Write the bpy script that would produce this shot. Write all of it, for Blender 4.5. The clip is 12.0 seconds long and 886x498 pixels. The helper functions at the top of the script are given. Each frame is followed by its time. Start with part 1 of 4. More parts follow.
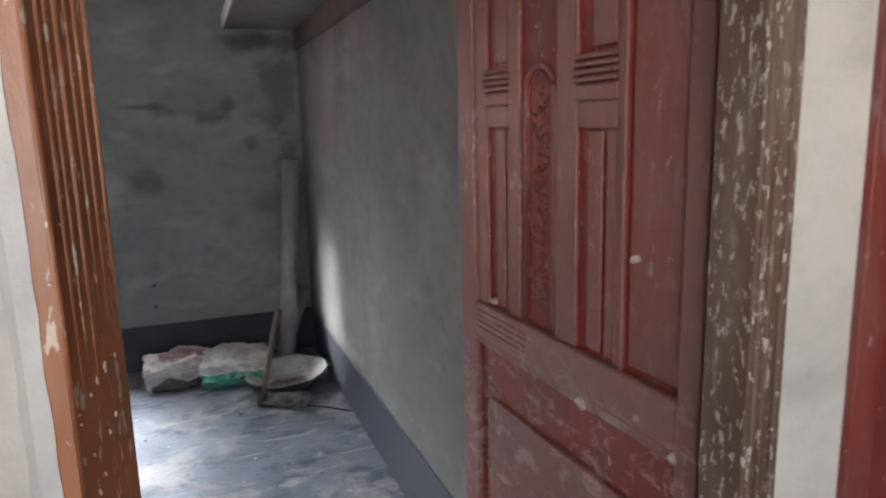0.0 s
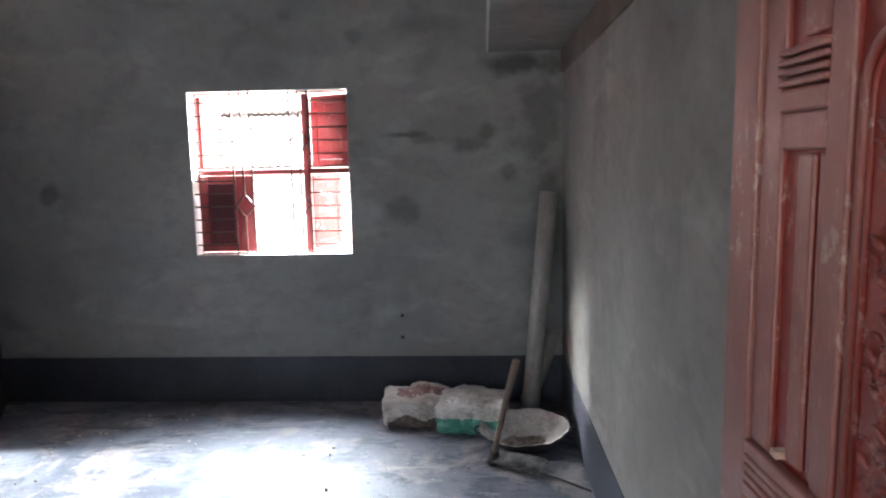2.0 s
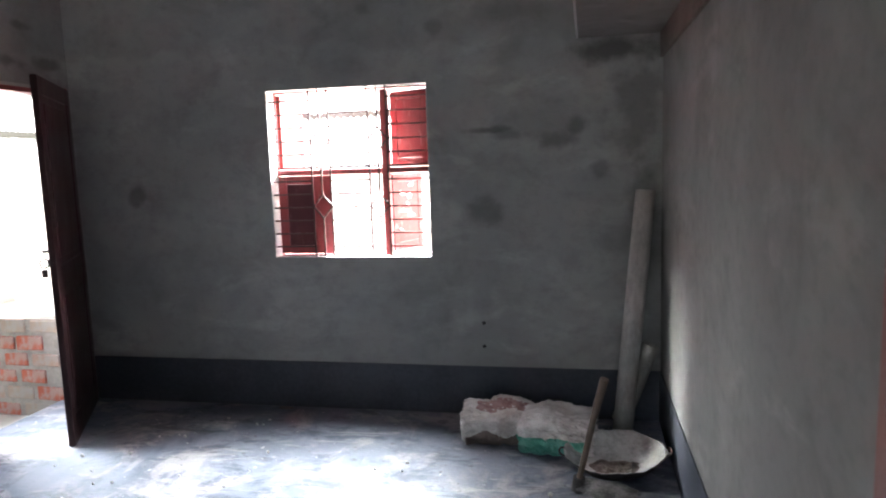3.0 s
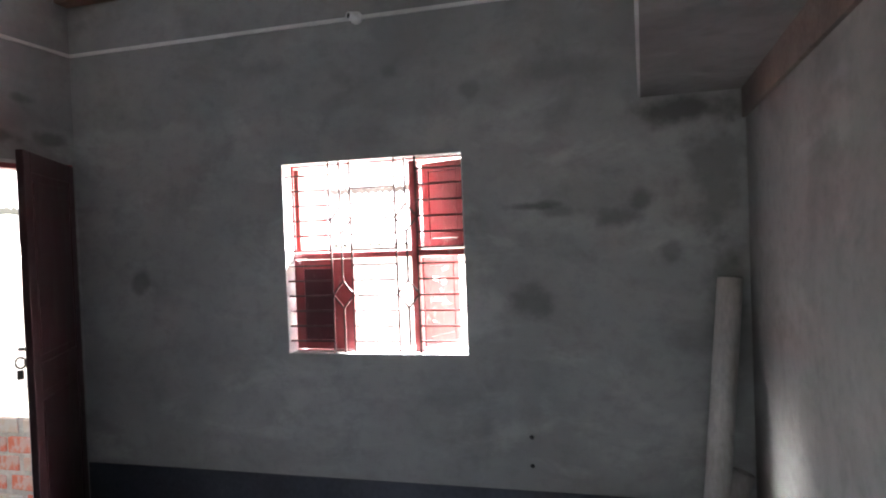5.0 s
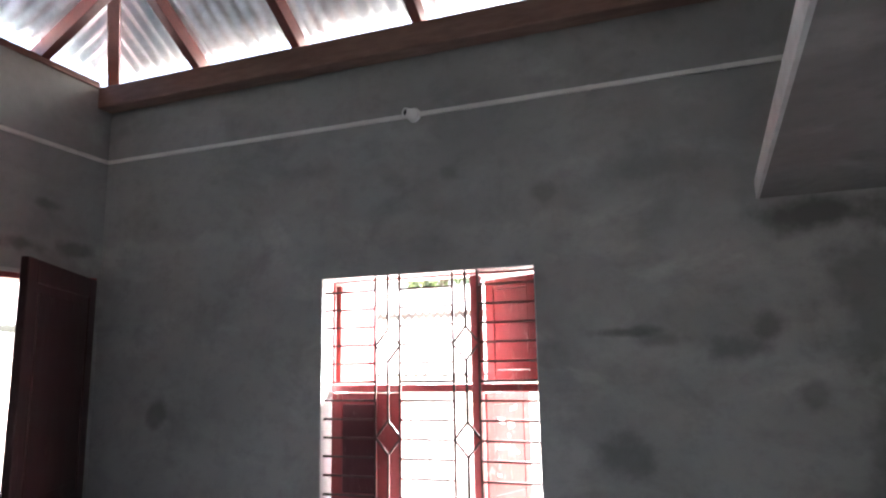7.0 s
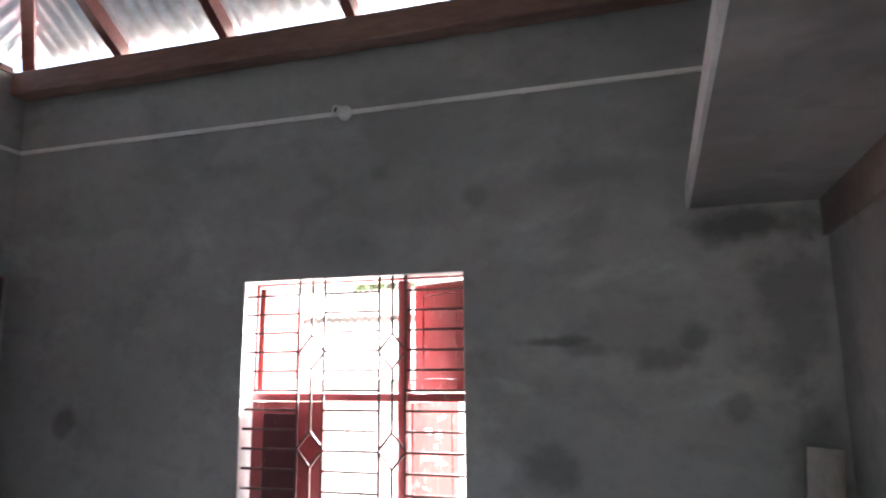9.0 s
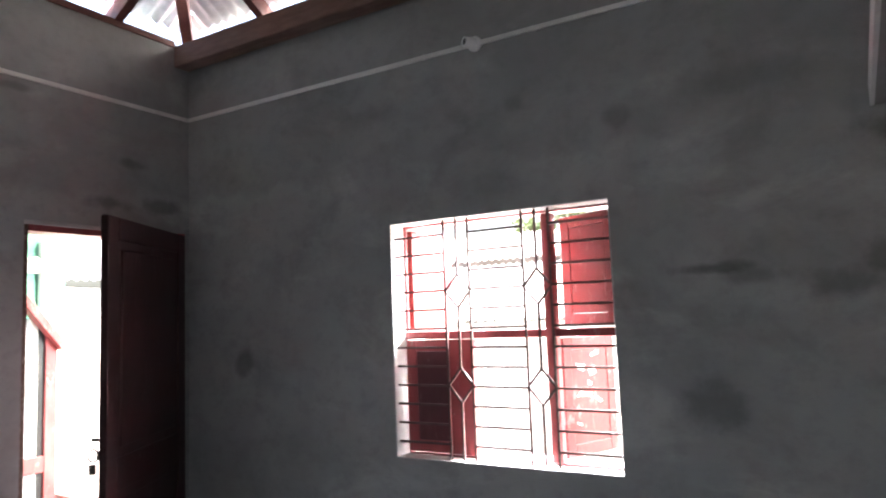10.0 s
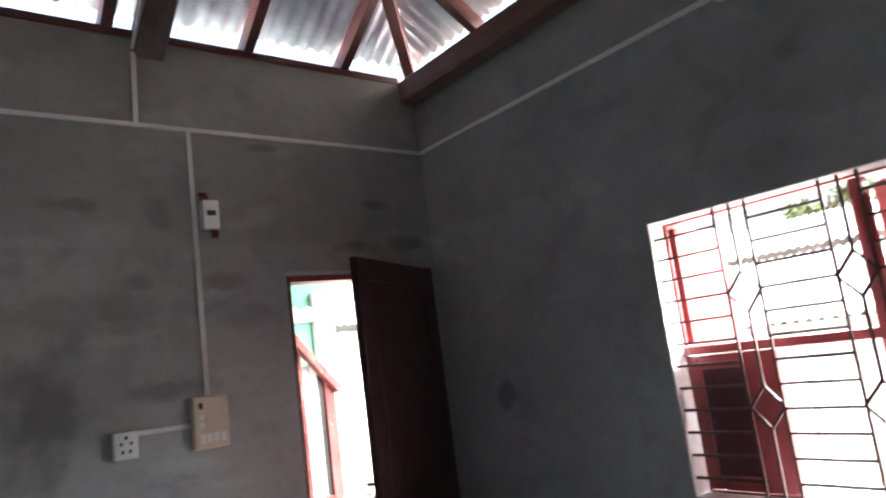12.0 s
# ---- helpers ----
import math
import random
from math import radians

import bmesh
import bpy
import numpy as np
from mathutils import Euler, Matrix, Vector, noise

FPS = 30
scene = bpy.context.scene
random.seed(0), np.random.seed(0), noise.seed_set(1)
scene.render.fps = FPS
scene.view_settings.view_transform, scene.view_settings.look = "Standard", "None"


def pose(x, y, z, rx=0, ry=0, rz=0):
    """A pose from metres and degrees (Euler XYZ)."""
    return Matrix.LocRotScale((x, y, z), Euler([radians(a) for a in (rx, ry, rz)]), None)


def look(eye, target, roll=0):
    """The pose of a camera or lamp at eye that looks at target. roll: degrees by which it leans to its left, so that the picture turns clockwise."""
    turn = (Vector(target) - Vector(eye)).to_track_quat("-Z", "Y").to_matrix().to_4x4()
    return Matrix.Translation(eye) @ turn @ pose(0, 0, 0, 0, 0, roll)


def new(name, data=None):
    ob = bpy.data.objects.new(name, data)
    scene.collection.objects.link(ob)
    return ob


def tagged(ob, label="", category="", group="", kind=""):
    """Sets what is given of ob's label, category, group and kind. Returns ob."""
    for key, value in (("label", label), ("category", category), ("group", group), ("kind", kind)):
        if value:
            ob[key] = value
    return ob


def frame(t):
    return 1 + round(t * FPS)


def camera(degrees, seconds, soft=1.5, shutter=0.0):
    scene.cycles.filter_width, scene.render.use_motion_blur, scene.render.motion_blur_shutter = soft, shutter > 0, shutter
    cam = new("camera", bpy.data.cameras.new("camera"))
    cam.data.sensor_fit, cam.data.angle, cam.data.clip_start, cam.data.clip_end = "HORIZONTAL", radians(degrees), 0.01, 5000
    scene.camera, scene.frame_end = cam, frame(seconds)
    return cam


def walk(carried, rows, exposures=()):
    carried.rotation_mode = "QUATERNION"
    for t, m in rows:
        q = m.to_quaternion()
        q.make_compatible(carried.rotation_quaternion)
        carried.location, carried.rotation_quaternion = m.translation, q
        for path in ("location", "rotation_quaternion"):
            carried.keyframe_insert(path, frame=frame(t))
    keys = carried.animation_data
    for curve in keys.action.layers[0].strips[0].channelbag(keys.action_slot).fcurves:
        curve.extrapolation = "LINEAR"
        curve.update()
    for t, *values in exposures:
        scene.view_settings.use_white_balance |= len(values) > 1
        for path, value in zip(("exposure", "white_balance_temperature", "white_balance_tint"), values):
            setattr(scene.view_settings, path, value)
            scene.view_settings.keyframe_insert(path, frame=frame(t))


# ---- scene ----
cam = camera(66.2, 12.0, soft=2.0, shutter=0.4)
PATH = [
    (0, (2.935, -0.22, 1.575), (3.626, 1.62, 1.205), -1.5),
    (0.5, (3.044, -0.15, 1.568), (3.433, 1.77, 1.163), -3.0),
    (1, (3.096, -0.002, 1.532), (3.258, 1.964, 1.205), -2.0),
    (1.5, (3.125, 0.153, 1.556), (3.172, 2.135, 1.298), -1.2),
    (2, (3.176, 0.267, 1.557), (3.071, 2.247, 1.293), -1.2),
    (2.5, (3.247, 0.425, 1.558), (2.982, 2.385, 1.258), -1.5),
    (3, (3.252, 0.547, 1.538), (2.856, 2.491, 1.282), -1.9),
    (3.5, (3.264, 0.683, 1.501), (2.785, 2.612, 1.281), -1.7),
    (3.7, (3.213, 0.726, 1.504), (2.8, 2.678, 1.356), -0.6),
    (5.3, (3.204, 1.257, 1.593), (2.62, 3.169, 1.549), -1.7),
    (5.5, (3.159, 1.292, 1.579), (2.556, 3.198, 1.524), -0.7),
    (6, (3.101, 1.429, 1.521), (2.464, 3.324, 1.475), 0.3),
    (6.5, (3.098, 1.672, 1.625), (2.369, 3.533, 1.683), -0.9),
    (7, (3.008, 1.75, 1.59), (2.315, 3.595, 1.929), -1.0),
    (7.3, (2.988, 1.752, 1.576), (2.432, 3.633, 1.964), -0.2),
    (7.5, (2.986, 1.769, 1.569), (2.549, 3.663, 2.03), -0.05),
    (7.7, (3.012, 1.794, 1.573), (2.63, 3.699, 2.046), 1.5),
    (9.3, (3.089, 1.901, 1.614), (2.407, 3.753, 1.943), -0.8),
    (9.5, (3.101, 1.924, 1.597), (2.318, 3.736, 1.924), -0.7),
    (10, (3.137, 1.994, 1.581), (2.119, 3.704, 1.775), -2.2),
    (10.5, (3.08, 2.029, 1.597), (1.984, 3.684, 1.839), -3.8),
    (11, (3.021, 2.12, 1.607), (1.731, 3.622, 1.89), -5.2),
    (11.5, (2.946, 2.149, 1.622), (1.546, 3.536, 1.966), -6.3),
    (12, (2.913, 2.232, 1.592), (1.373, 3.47, 1.905), -7.5),
]
EXPOSURE = [(0.0, 3.7), (0.5, 4.0), (1.0, 3.9), (1.5, 3.8), (2.0, 3.76), (2.5, 3.69), (3.0, 3.58), (3.5, 3.36), (5.5, 3.74), (9.5, 3.68), (10.0, 3.48), (10.5, 3.3), (12.0, 3.04)]
walk(cam, [(t, look(eye, aim, roll)) for t, eye, aim, roll in PATH], EXPOSURE)

# ---- world and light ----
world = bpy.data.worlds.new("sky")
scene.world = world
world.use_nodes = True
wn = world.node_tree
sky = wn.nodes.new("ShaderNodeTexSky")
sky.sky_type, sky.sun_disc = "NISHITA", False
sky.sun_elevation, sky.sun_rotation = radians(50), radians(70)
sky.air_density, sky.dust_density, sky.ozone_density = 1.0, 9.0, 0.6
wn.nodes["Background"].inputs[1].default_value = 0.15
wn.links.new(sky.outputs[0], wn.nodes["Background"].inputs[0])


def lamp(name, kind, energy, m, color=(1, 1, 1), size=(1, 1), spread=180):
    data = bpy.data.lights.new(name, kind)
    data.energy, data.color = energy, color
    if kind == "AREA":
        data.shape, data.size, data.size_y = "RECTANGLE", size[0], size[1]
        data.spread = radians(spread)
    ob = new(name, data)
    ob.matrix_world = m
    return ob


sun = lamp("sun", "SUN", 1.5, look((6.0, 1.0, 7.7), (0, 0, 0)), (1.0, 0.95, 0.88))
sun.data.angle = radians(14)
# lamps added outside the window and side door in place of the sky's light
lamp("window_fill", "AREA", 135, look((1.95, 5.38, 2.50), (1.87, 3.9, 0.7)), (0.88, 0.94, 1.0), (1.5, 1.0), 160)
# small lamp added outside for the streak on the east wall and the sacks
lamp("window_fill", "AREA", 5.5, look((0.75, 5.05, 1.72), (3.7, 3.80, 0.55)), (0.95, 0.97, 1.0), (0.3, 0.16), 40)
lamp("side_door_fill", "AREA", 9, look((-0.55, 3.86, 1.30), (1.2, 3.84, 0.25)), (0.92, 0.96, 1.0), (0.8, 1.3), 75)
# added lamp in the hall, for daylight from a source out of view
lamp("hall_fill", "AREA", 3.1, look((2.0, -2.3, 1.5), (3.1, 0.5, 1.3)), (1.0, 0.97, 0.93), (1.2, 1.5))
# daylight under the eaves
lamp("eave_light", "AREA", 12.0, look((-0.14, 2.4, 3.20), (0.9, 2.4, 4.10)), (0.95, 0.98, 1.0), (4.2, 0.08), 80)
lamp("eave_light", "AREA", 5.5, look((1.85, 4.64, 3.20), (1.85, 3.6, 4.10)), (0.95, 0.98, 1.0), (3.7, 0.08), 80)

# ---- materials ----


class Mat:
    """A node material with a few shorthand calls."""

    def __init__(self, name, rough=0.7, metal=0.0, spec=0.5):
        self.m = bpy.data.materials.new(name)
        self.m.use_nodes = True
        self.t = self.m.node_tree
        self.b = self.t.nodes["Principled BSDF"]
        self.b.inputs["Roughness"].default_value = rough
        self.b.inputs["Metallic"].default_value = metal
        self.b.inputs["Specular IOR Level"].default_value = spec
        self.coord = self.node("ShaderNodeTexCoord")
        self.rough = rough

    def node(self, kind):
        return self.t.nodes.new(kind)

    def link(self, a, b):
        self.t.links.new(a, b)

    def noise(self, scale, detail=4.0, stretch=(1, 1, 1), rough=0.55, warp=0.0):
        mp = self.node("ShaderNodeMapping")
        mp.inputs["Scale"].default_value = stretch
        self.link(self.coord.outputs["Object"], mp.inputs["Vector"])
        n = self.node("ShaderNodeTexNoise")
        n.inputs["Scale"].default_value, n.inputs["Detail"].default_value = scale, detail
        n.inputs["Roughness"].default_value, n.inputs["Distortion"].default_value = rough, warp
        self.link(mp.outputs[0], n.inputs["Vector"])
        return n.outputs["Fac"]

    def ramp(self, fac, lo, hi):
        r = self.node("ShaderNodeMapRange")
        r.interpolation_type = "SMOOTHSTEP"
        r.inputs["From Min"].default_value, r.inputs["From Max"].default_value = lo, hi
        self.link(fac, r.inputs["Value"])
        return r.outputs[0]

    def math(self, op, a, b):
        n = self.node("ShaderNodeMath")
        n.operation = op
        for s, v in zip(n.inputs, (a, b)):
            if isinstance(v, (int, float)):
                s.default_value = v
            else:
                self.link(v, s)
        return n.outputs[0]

    def mix(self, fac, a, b):
        n = self.node("ShaderNodeMix")
        n.data_type = "RGBA"
        for s, v in ((n.inputs["Factor"], fac), (n.inputs["A"], a), (n.inputs["B"], b)):
            if isinstance(v, tuple):
                s.default_value = (*v, 1)
            elif isinstance(v, (int, float)):
                s.default_value = v
            else:
                self.link(v, s)
        return n.outputs["Result"]

    def color(self, c):
        if isinstance(c, tuple):
            self.b.inputs["Base Color"].default_value = (*c, 1)
        else:
            self.link(c, self.b.inputs["Base Color"])

    def bump(self, fac, strength, dist=0.01):
        n = self.node("ShaderNodeBump")
        n.inputs["Strength"].default_value, n.inputs["Distance"].default_value = strength, dist
        self.link(fac, n.inputs["Height"])
        self.link(n.outputs[0], self.b.inputs["Normal"])

    def roughness(self, fac, lo, hi):
        r = self.node("ShaderNodeMapRange")
        r.inputs["To Min"].default_value, r.inputs["To Max"].default_value = lo, hi
        self.link(fac, r.inputs["Value"])
        self.link(r.outputs[0], self.b.inputs["Roughness"])


def simple(name, c1, c2, scale=8.0, fine=90.0, rough=0.7, metal=0.0, bump=0.15, stretch=(1, 1, 1), lo=0.35, hi=0.65, spec=0.5):
    m = Mat(name, rough, metal, spec)
    big, small = m.noise(scale, 5, stretch), m.noise(fine, 3, stretch)
    f = m.ramp(m.math("ADD", m.math("MULTIPLY", big, 0.7), m.math("MULTIPLY", small, 0.3)), lo, hi)
    m.color(m.mix(f, c1, c2))
    m.bump(small, bump, 0.004)
    m.roughness(big, max(rough - 0.12, 0.03), min(rough + 0.12, 1))
    return m


# stains of the raw cement plaster, some with corner shade: place, half sizes, strength
STAINS_AND_SHADE_NORTH = [(2.735, 1.708, 0.11, 0.022, 0.55), (2.69, 1.245, 0.12, 0.085, 0.42), (3.245, 1.715, 0.07, 0.05, 0.42),
                (2.86, 1.675, 0.13, 0.03, 0.3), (3.125, 1.63, 0.13, 0.06, 0.4), (3.372, 1.475, 0.06, 0.06, 0.36),
                (2.43, 2.305, 0.06, 0.04, 0.3), (2.02, 2.43, 0.05, 0.04, 0.3), (0.42, 1.365, 0.06, 0.06, 0.4),
                # the first three, by the east corner, mix damp stain with painted corner shade
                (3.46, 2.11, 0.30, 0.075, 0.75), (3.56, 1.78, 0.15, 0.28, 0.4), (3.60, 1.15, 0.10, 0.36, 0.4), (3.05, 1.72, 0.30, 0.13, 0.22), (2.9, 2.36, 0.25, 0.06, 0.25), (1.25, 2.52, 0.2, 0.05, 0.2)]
STAINS_WEST = [(4.146, 2.42, 0.10, 0.03, 0.5), (4.05, 2.20, 0.12, 0.035, 0.5), (4.333, 2.215, 0.11, 0.04, 0.45),
               (3.065, 1.61, 0.16, 0.04, 0.35), (2.73, 2.37, 0.12, 0.035, 0.4), (3.065, 2.335, 0.06, 0.07, 0.3),
               (2.72, 1.93, 0.30, 0.10, 0.28), (2.62, 1.55, 0.14, 0.26, 0.42), (3.40, 1.90, 0.22, 0.07, 0.22), (3.19, 2.47, 0.07, 0.12, 0.25), (2.98, 2.05, 0.05, 0.04, 0.35), (3.33, 2.04, 0.1, 0.04, 0.3), (3.548, 2.68, 0.09, 0.022, 0.4)]


def plaster(name, c1, c2, patches=(), axis="X", trowel=0.0):
    m = Mat(name, 0.88, spec=0.25)
    big, mid, fine = m.noise(0.9, 4, warp=0.6), m.noise(2.7, 8, (1, 1, 1.3), 0.62, 0.5), m.noise(140, 3)
    col = m.mix(m.ramp(big, 0.32, 0.68), c1, c2)
    dark = tuple(v * 0.66 for v in c1)
    light = tuple(min(v * 1.28, 1) for v in c2)
    col = m.mix(m.math("MULTIPLY", m.ramp(mid, 0.48, 0.74), 0.5), col, dark)
    col = m.mix(m.math("MULTIPLY", m.ramp(m.noise(2.1, 6, (1, 1, 2.2), warp=0.4), 0.53, 0.72), 0.55), col, light)
    col = m.mix(m.math("MULTIPLY", m.ramp(m.noise(17, 6, (1, 1, 1.2), 0.6), 0.45, 0.70), 0.22), col, dark)
    if patches:
        geo = m.node("ShaderNodeNewGeometry")
        sep = m.node("ShaderNodeSeparateXYZ")
        m.link(geo.outputs["Position"], sep.inputs[0])
        wob = m.math("MULTIPLY", m.math("SUBTRACT", m.noise(6, 7), 0.5), 2.7)
        for u, z, ru, rz, k in patches:
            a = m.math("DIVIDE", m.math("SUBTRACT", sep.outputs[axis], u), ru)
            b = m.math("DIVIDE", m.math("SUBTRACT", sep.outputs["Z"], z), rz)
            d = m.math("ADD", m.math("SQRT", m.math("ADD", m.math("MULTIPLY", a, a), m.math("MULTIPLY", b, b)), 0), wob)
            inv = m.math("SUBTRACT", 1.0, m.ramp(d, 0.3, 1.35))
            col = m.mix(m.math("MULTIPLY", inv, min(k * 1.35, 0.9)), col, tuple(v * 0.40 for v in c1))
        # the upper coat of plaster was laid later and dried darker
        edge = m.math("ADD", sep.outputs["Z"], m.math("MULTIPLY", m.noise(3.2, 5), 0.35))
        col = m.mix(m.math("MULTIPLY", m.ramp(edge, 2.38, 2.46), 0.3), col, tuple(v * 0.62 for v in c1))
    m.color(col)
    m.bump(m.math("ADD", m.math("MULTIPLY", mid, 0.7), m.math("MULTIPLY", fine, 0.25)), 0.35, 0.012)
    return m


M_NORTH = plaster("cement_plaster_window_wall", (0.260, 0.265, 0.257), (0.362, 0.364, 0.348), STAINS_AND_SHADE_NORTH, "X")
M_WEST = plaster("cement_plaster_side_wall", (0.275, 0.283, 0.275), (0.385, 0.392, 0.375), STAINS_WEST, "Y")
# the east wall's plaster, coloured darker than its neighbours to hold its shade
M_PLASTER_SHADE = plaster("shaded_cement_plaster", (0.155, 0.15, 0.142), (0.225, 0.22, 0.205))
M_SLAB = plaster("slab_concrete", (0.17, 0.162, 0.150), (0.235, 0.225, 0.21))
M_HALL = plaster("hall_plaster", (0.40, 0.38, 0.345), (0.53, 0.50, 0.455))
M_REVEAL = plaster("outer_plaster", (0.52, 0.52, 0.50), (0.64, 0.63, 0.61))
M_EDGE = plaster("pale_edge_plaster", (0.44, 0.43, 0.41), (0.56, 0.55, 0.53))
# for the window reveals: the sky's brightness on them is put into the colour
M_SKYLIT = plaster("skylit_plaster", (0.70, 0.70, 0.68), (0.80, 0.80, 0.78))
M_LEDGE = simple("brown_cement", (0.09, 0.07, 0.06), (0.17, 0.14, 0.12), 3, 50, 0.85, bump=0.2)
M_BAND = simple("cement_skirting", (0.032, 0.037, 0.050), (0.062, 0.070, 0.088), 2.2, 40, 0.55, bump=0.1)


def floor_material():
    m = Mat("cement_floor", 0.45, spec=0.45)
    big, mid, fine = m.noise(1.3, 6, warp=1.1), m.noise(3.0, 9, (1, 1.5, 1), 0.68, 0.35), m.noise(60, 4)
    col = m.mix(m.ramp(big, 0.36, 0.64), (0.10, 0.115, 0.15), (0.205, 0.222, 0.265))
    col = m.mix(m.math("MULTIPLY", m.ramp(m.noise(2.2, 8, (1.2, 1, 1), 0.68, 0.6), 0.49, 0.62), 0.85), col, (0.36, 0.335, 0.335))
    col = m.mix(m.math("MULTIPLY", m.ramp(mid, 0.50, 0.64), 0.75), col, (0.050, 0.060, 0.090))
    # trowel sweeps, mortar droppings and trodden dirt
    col = m.mix(m.math("MULTIPLY", m.ramp(m.noise(7.0, 8, (0.45, 1.6, 1), 0.7, 0.6), 0.55, 0.66), 0.7), col, (0.43, 0.415, 0.39))
    col = m.mix(m.math("MULTIPLY", m.ramp(m.noise(5.0, 8, (0.5, 1.3, 1), 0.72, 0.8), 0.57, 0.64), 0.75), col, (0.055, 0.060, 0.075))
    col = m.mix(m.ramp(m.noise(26.0, 4), 0.68, 0.72), col, (0.58, 0.57, 0.54))
    col = m.mix(m.math("MULTIPLY", m.ramp(m.noise(19.0, 5, (1, 1.4, 1)), 0.64, 0.69), 0.8), col, (0.05, 0.048, 0.05))
    col = m.mix(m.math("MULTIPLY", m.ramp(fine, 0.35, 0.65), 0.25), col, (0.09, 0.10, 0.12))
    m.color(col)
    m.bump(m.math("ADD", m.math("MULTIPLY", mid, 0.5), m.math("MULTIPLY", fine, 0.3)), 0.2, 0.006)
    m.roughness(m.ramp(mid, 0.4, 0.7), 0.40, 0.70)
    return m


M_FLOOR = floor_material()


def worn_paint(name, paint, dusty, wood, dust=0.52, chips=0.66, rough=0.42, relief=False, run=0.5, grain=38):
    m = Mat(name, rough)
    streak, blot, fine = m.noise(9, 6, (1, 1, 0.22), 0.62, 0.3), m.noise(grain, 5, (1, 1, run), 0.6), m.noise(120, 3)
    scuff = m.noise(15, 7, (1.6, 1.6, 0.5), 0.72, 0.8)
    col = m.mix(m.ramp(m.noise(3, 3), 0.35, 0.65), paint, tuple(v * 0.66 for v in paint))
    col = m.mix(m.math("MULTIPLY", m.ramp(streak, dust - 0.12, dust + 0.18), 0.6), col, dusty)
    col = m.mix(m.math("MULTIPLY", m.ramp(scuff, 0.57, 0.66), 0.45), col, tuple(0.5 * (a + b) for a, b in zip(dusty, wood)))
    col = m.mix(m.math("MULTIPLY", m.ramp(blot, chips, chips + 0.04), 0.85), col, wood)
    if relief:
        # raised mouldings are rubbed pale and dusty, sunk panels keep their red
        sep = m.node("ShaderNodeSeparateXYZ")
        m.link(m.coord.outputs["Object"], sep.inputs[0])
        proud = m.ramp(m.math("ADD", sep.outputs["Y"], m.math("MULTIPLY", m.math("SUBTRACT", m.noise(22, 6, (1, 1, 0.4), 0.65), 0.5), 0.012)), 0.004, 0.013)
        col = m.mix(m.math("MULTIPLY", proud, 0.8), col, dusty)
        rub = m.ramp(m.noise(55, 6, (1, 1, 0.55), 0.7, 0.5), 0.54, 0.63)
        patch = m.ramp(m.noise(5.5, 5, (1, 1, 0.7), 0.6, 0.7), 0.50, 0.66)
        col = m.mix(m.math("MULTIPLY", m.math("MULTIPLY", rub, m.math("ADD", m.math("MULTIPLY", patch, 0.75), 0.12)), 0.75), col, wood)
        low = m.ramp(m.math("ADD", sep.outputs["Z"], m.math("MULTIPLY", m.noise(7, 6, (1, 1, 1), 0.65), 0.5)), 1.42, 1.20)
        col = m.mix(m.math("MULTIPLY", m.math("MULTIPLY", low, m.ramp(m.noise(24, 7, (0.6, 1, 1), 0.7, 0.8), 0.50, 0.62)), 0.5), col, wood)
    m.color(col)
    m.bump(m.math("ADD", m.math("MULTIPLY", scuff, 0.7), m.math("MULTIPLY", fine, 0.3)), 0.3, 0.005)
    m.roughness(streak, rough - 0.1, rough + 0.25)
    return m


M_DOOR = worn_paint("dusty_red_door_paint", (0.20, 0.024, 0.017), (0.26, 0.115, 0.098), (0.42, 0.31, 0.275), 0.54, 0.66)
M_CARVED = worn_paint("rubbed_red_carved_paint", (0.20, 0.018, 0.010), (0.20, 0.088, 0.074), (0.40, 0.29, 0.25), 0.66, 0.655, 0.42, True)
M_DARKDOOR = worn_paint("dark_maroon_door_paint", (0.040, 0.011, 0.012), (0.075, 0.036, 0.038), (0.15, 0.09, 0.08), 0.55, 0.74)
M_JAMB = worn_paint("brown_varnished_jamb", (0.30, 0.105, 0.042), (0.36, 0.16, 0.085), (0.52, 0.42, 0.35), 0.54, 0.605, 0.32, run=0.3, grain=90)
M_JAMB_RAW = worn_paint("plaster_smeared_jamb", (0.115, 0.062, 0.038), (0.25, 0.19, 0.15), (0.44, 0.385, 0.33), 0.52, 0.575, 0.6, run=0.38, grain=115)
M_RED = worn_paint("red_window_paint", (0.165, 0.013, 0.017), (0.20, 0.06, 0.06), (0.55, 0.45, 0.42), 0.66, 0.76, 0.32)
M_MAROON = worn_paint("maroon_window_frame_paint", (0.36, 0.062, 0.068), (0.26, 0.10, 0.10), (0.45, 0.36, 0.33), 0.6, 0.76, 0.35)
# paler and pinker than the red of the other leaves
M_PLY = simple("pale_pink_panel", (0.22, 0.026, 0.024), (0.30, 0.06, 0.053), 7, 60, 0.7, stretch=(1, 1, 0.2))
M_GLOSS = worn_paint("dark_glossy_panel_paint", (0.105, 0.022, 0.03), (0.17, 0.07, 0.08), (0.22, 0.14, 0.14), 0.6, 0.78, 0.46)
M_PAPER = simple("torn_paper", (0.60, 0.55, 0.53), (0.74, 0.70, 0.68), 30, 90, 0.8, bump=0.1)
M_SPLAT = simple("plaster_splash", (0.34, 0.24, 0.19), (0.48, 0.38, 0.32), 30, 90, 0.9, bump=0.3)
M_RAFTER = simple("red_oxide_rafter", (0.075, 0.017, 0.014), (0.125, 0.033, 0.026), 6, 60, 0.55)
M_BEAM = simple("weathered_timber", (0.14, 0.078, 0.06), (0.23, 0.14, 0.11), 5, 40, 0.8, stretch=(0.2, 1, 1), bump=0.3)
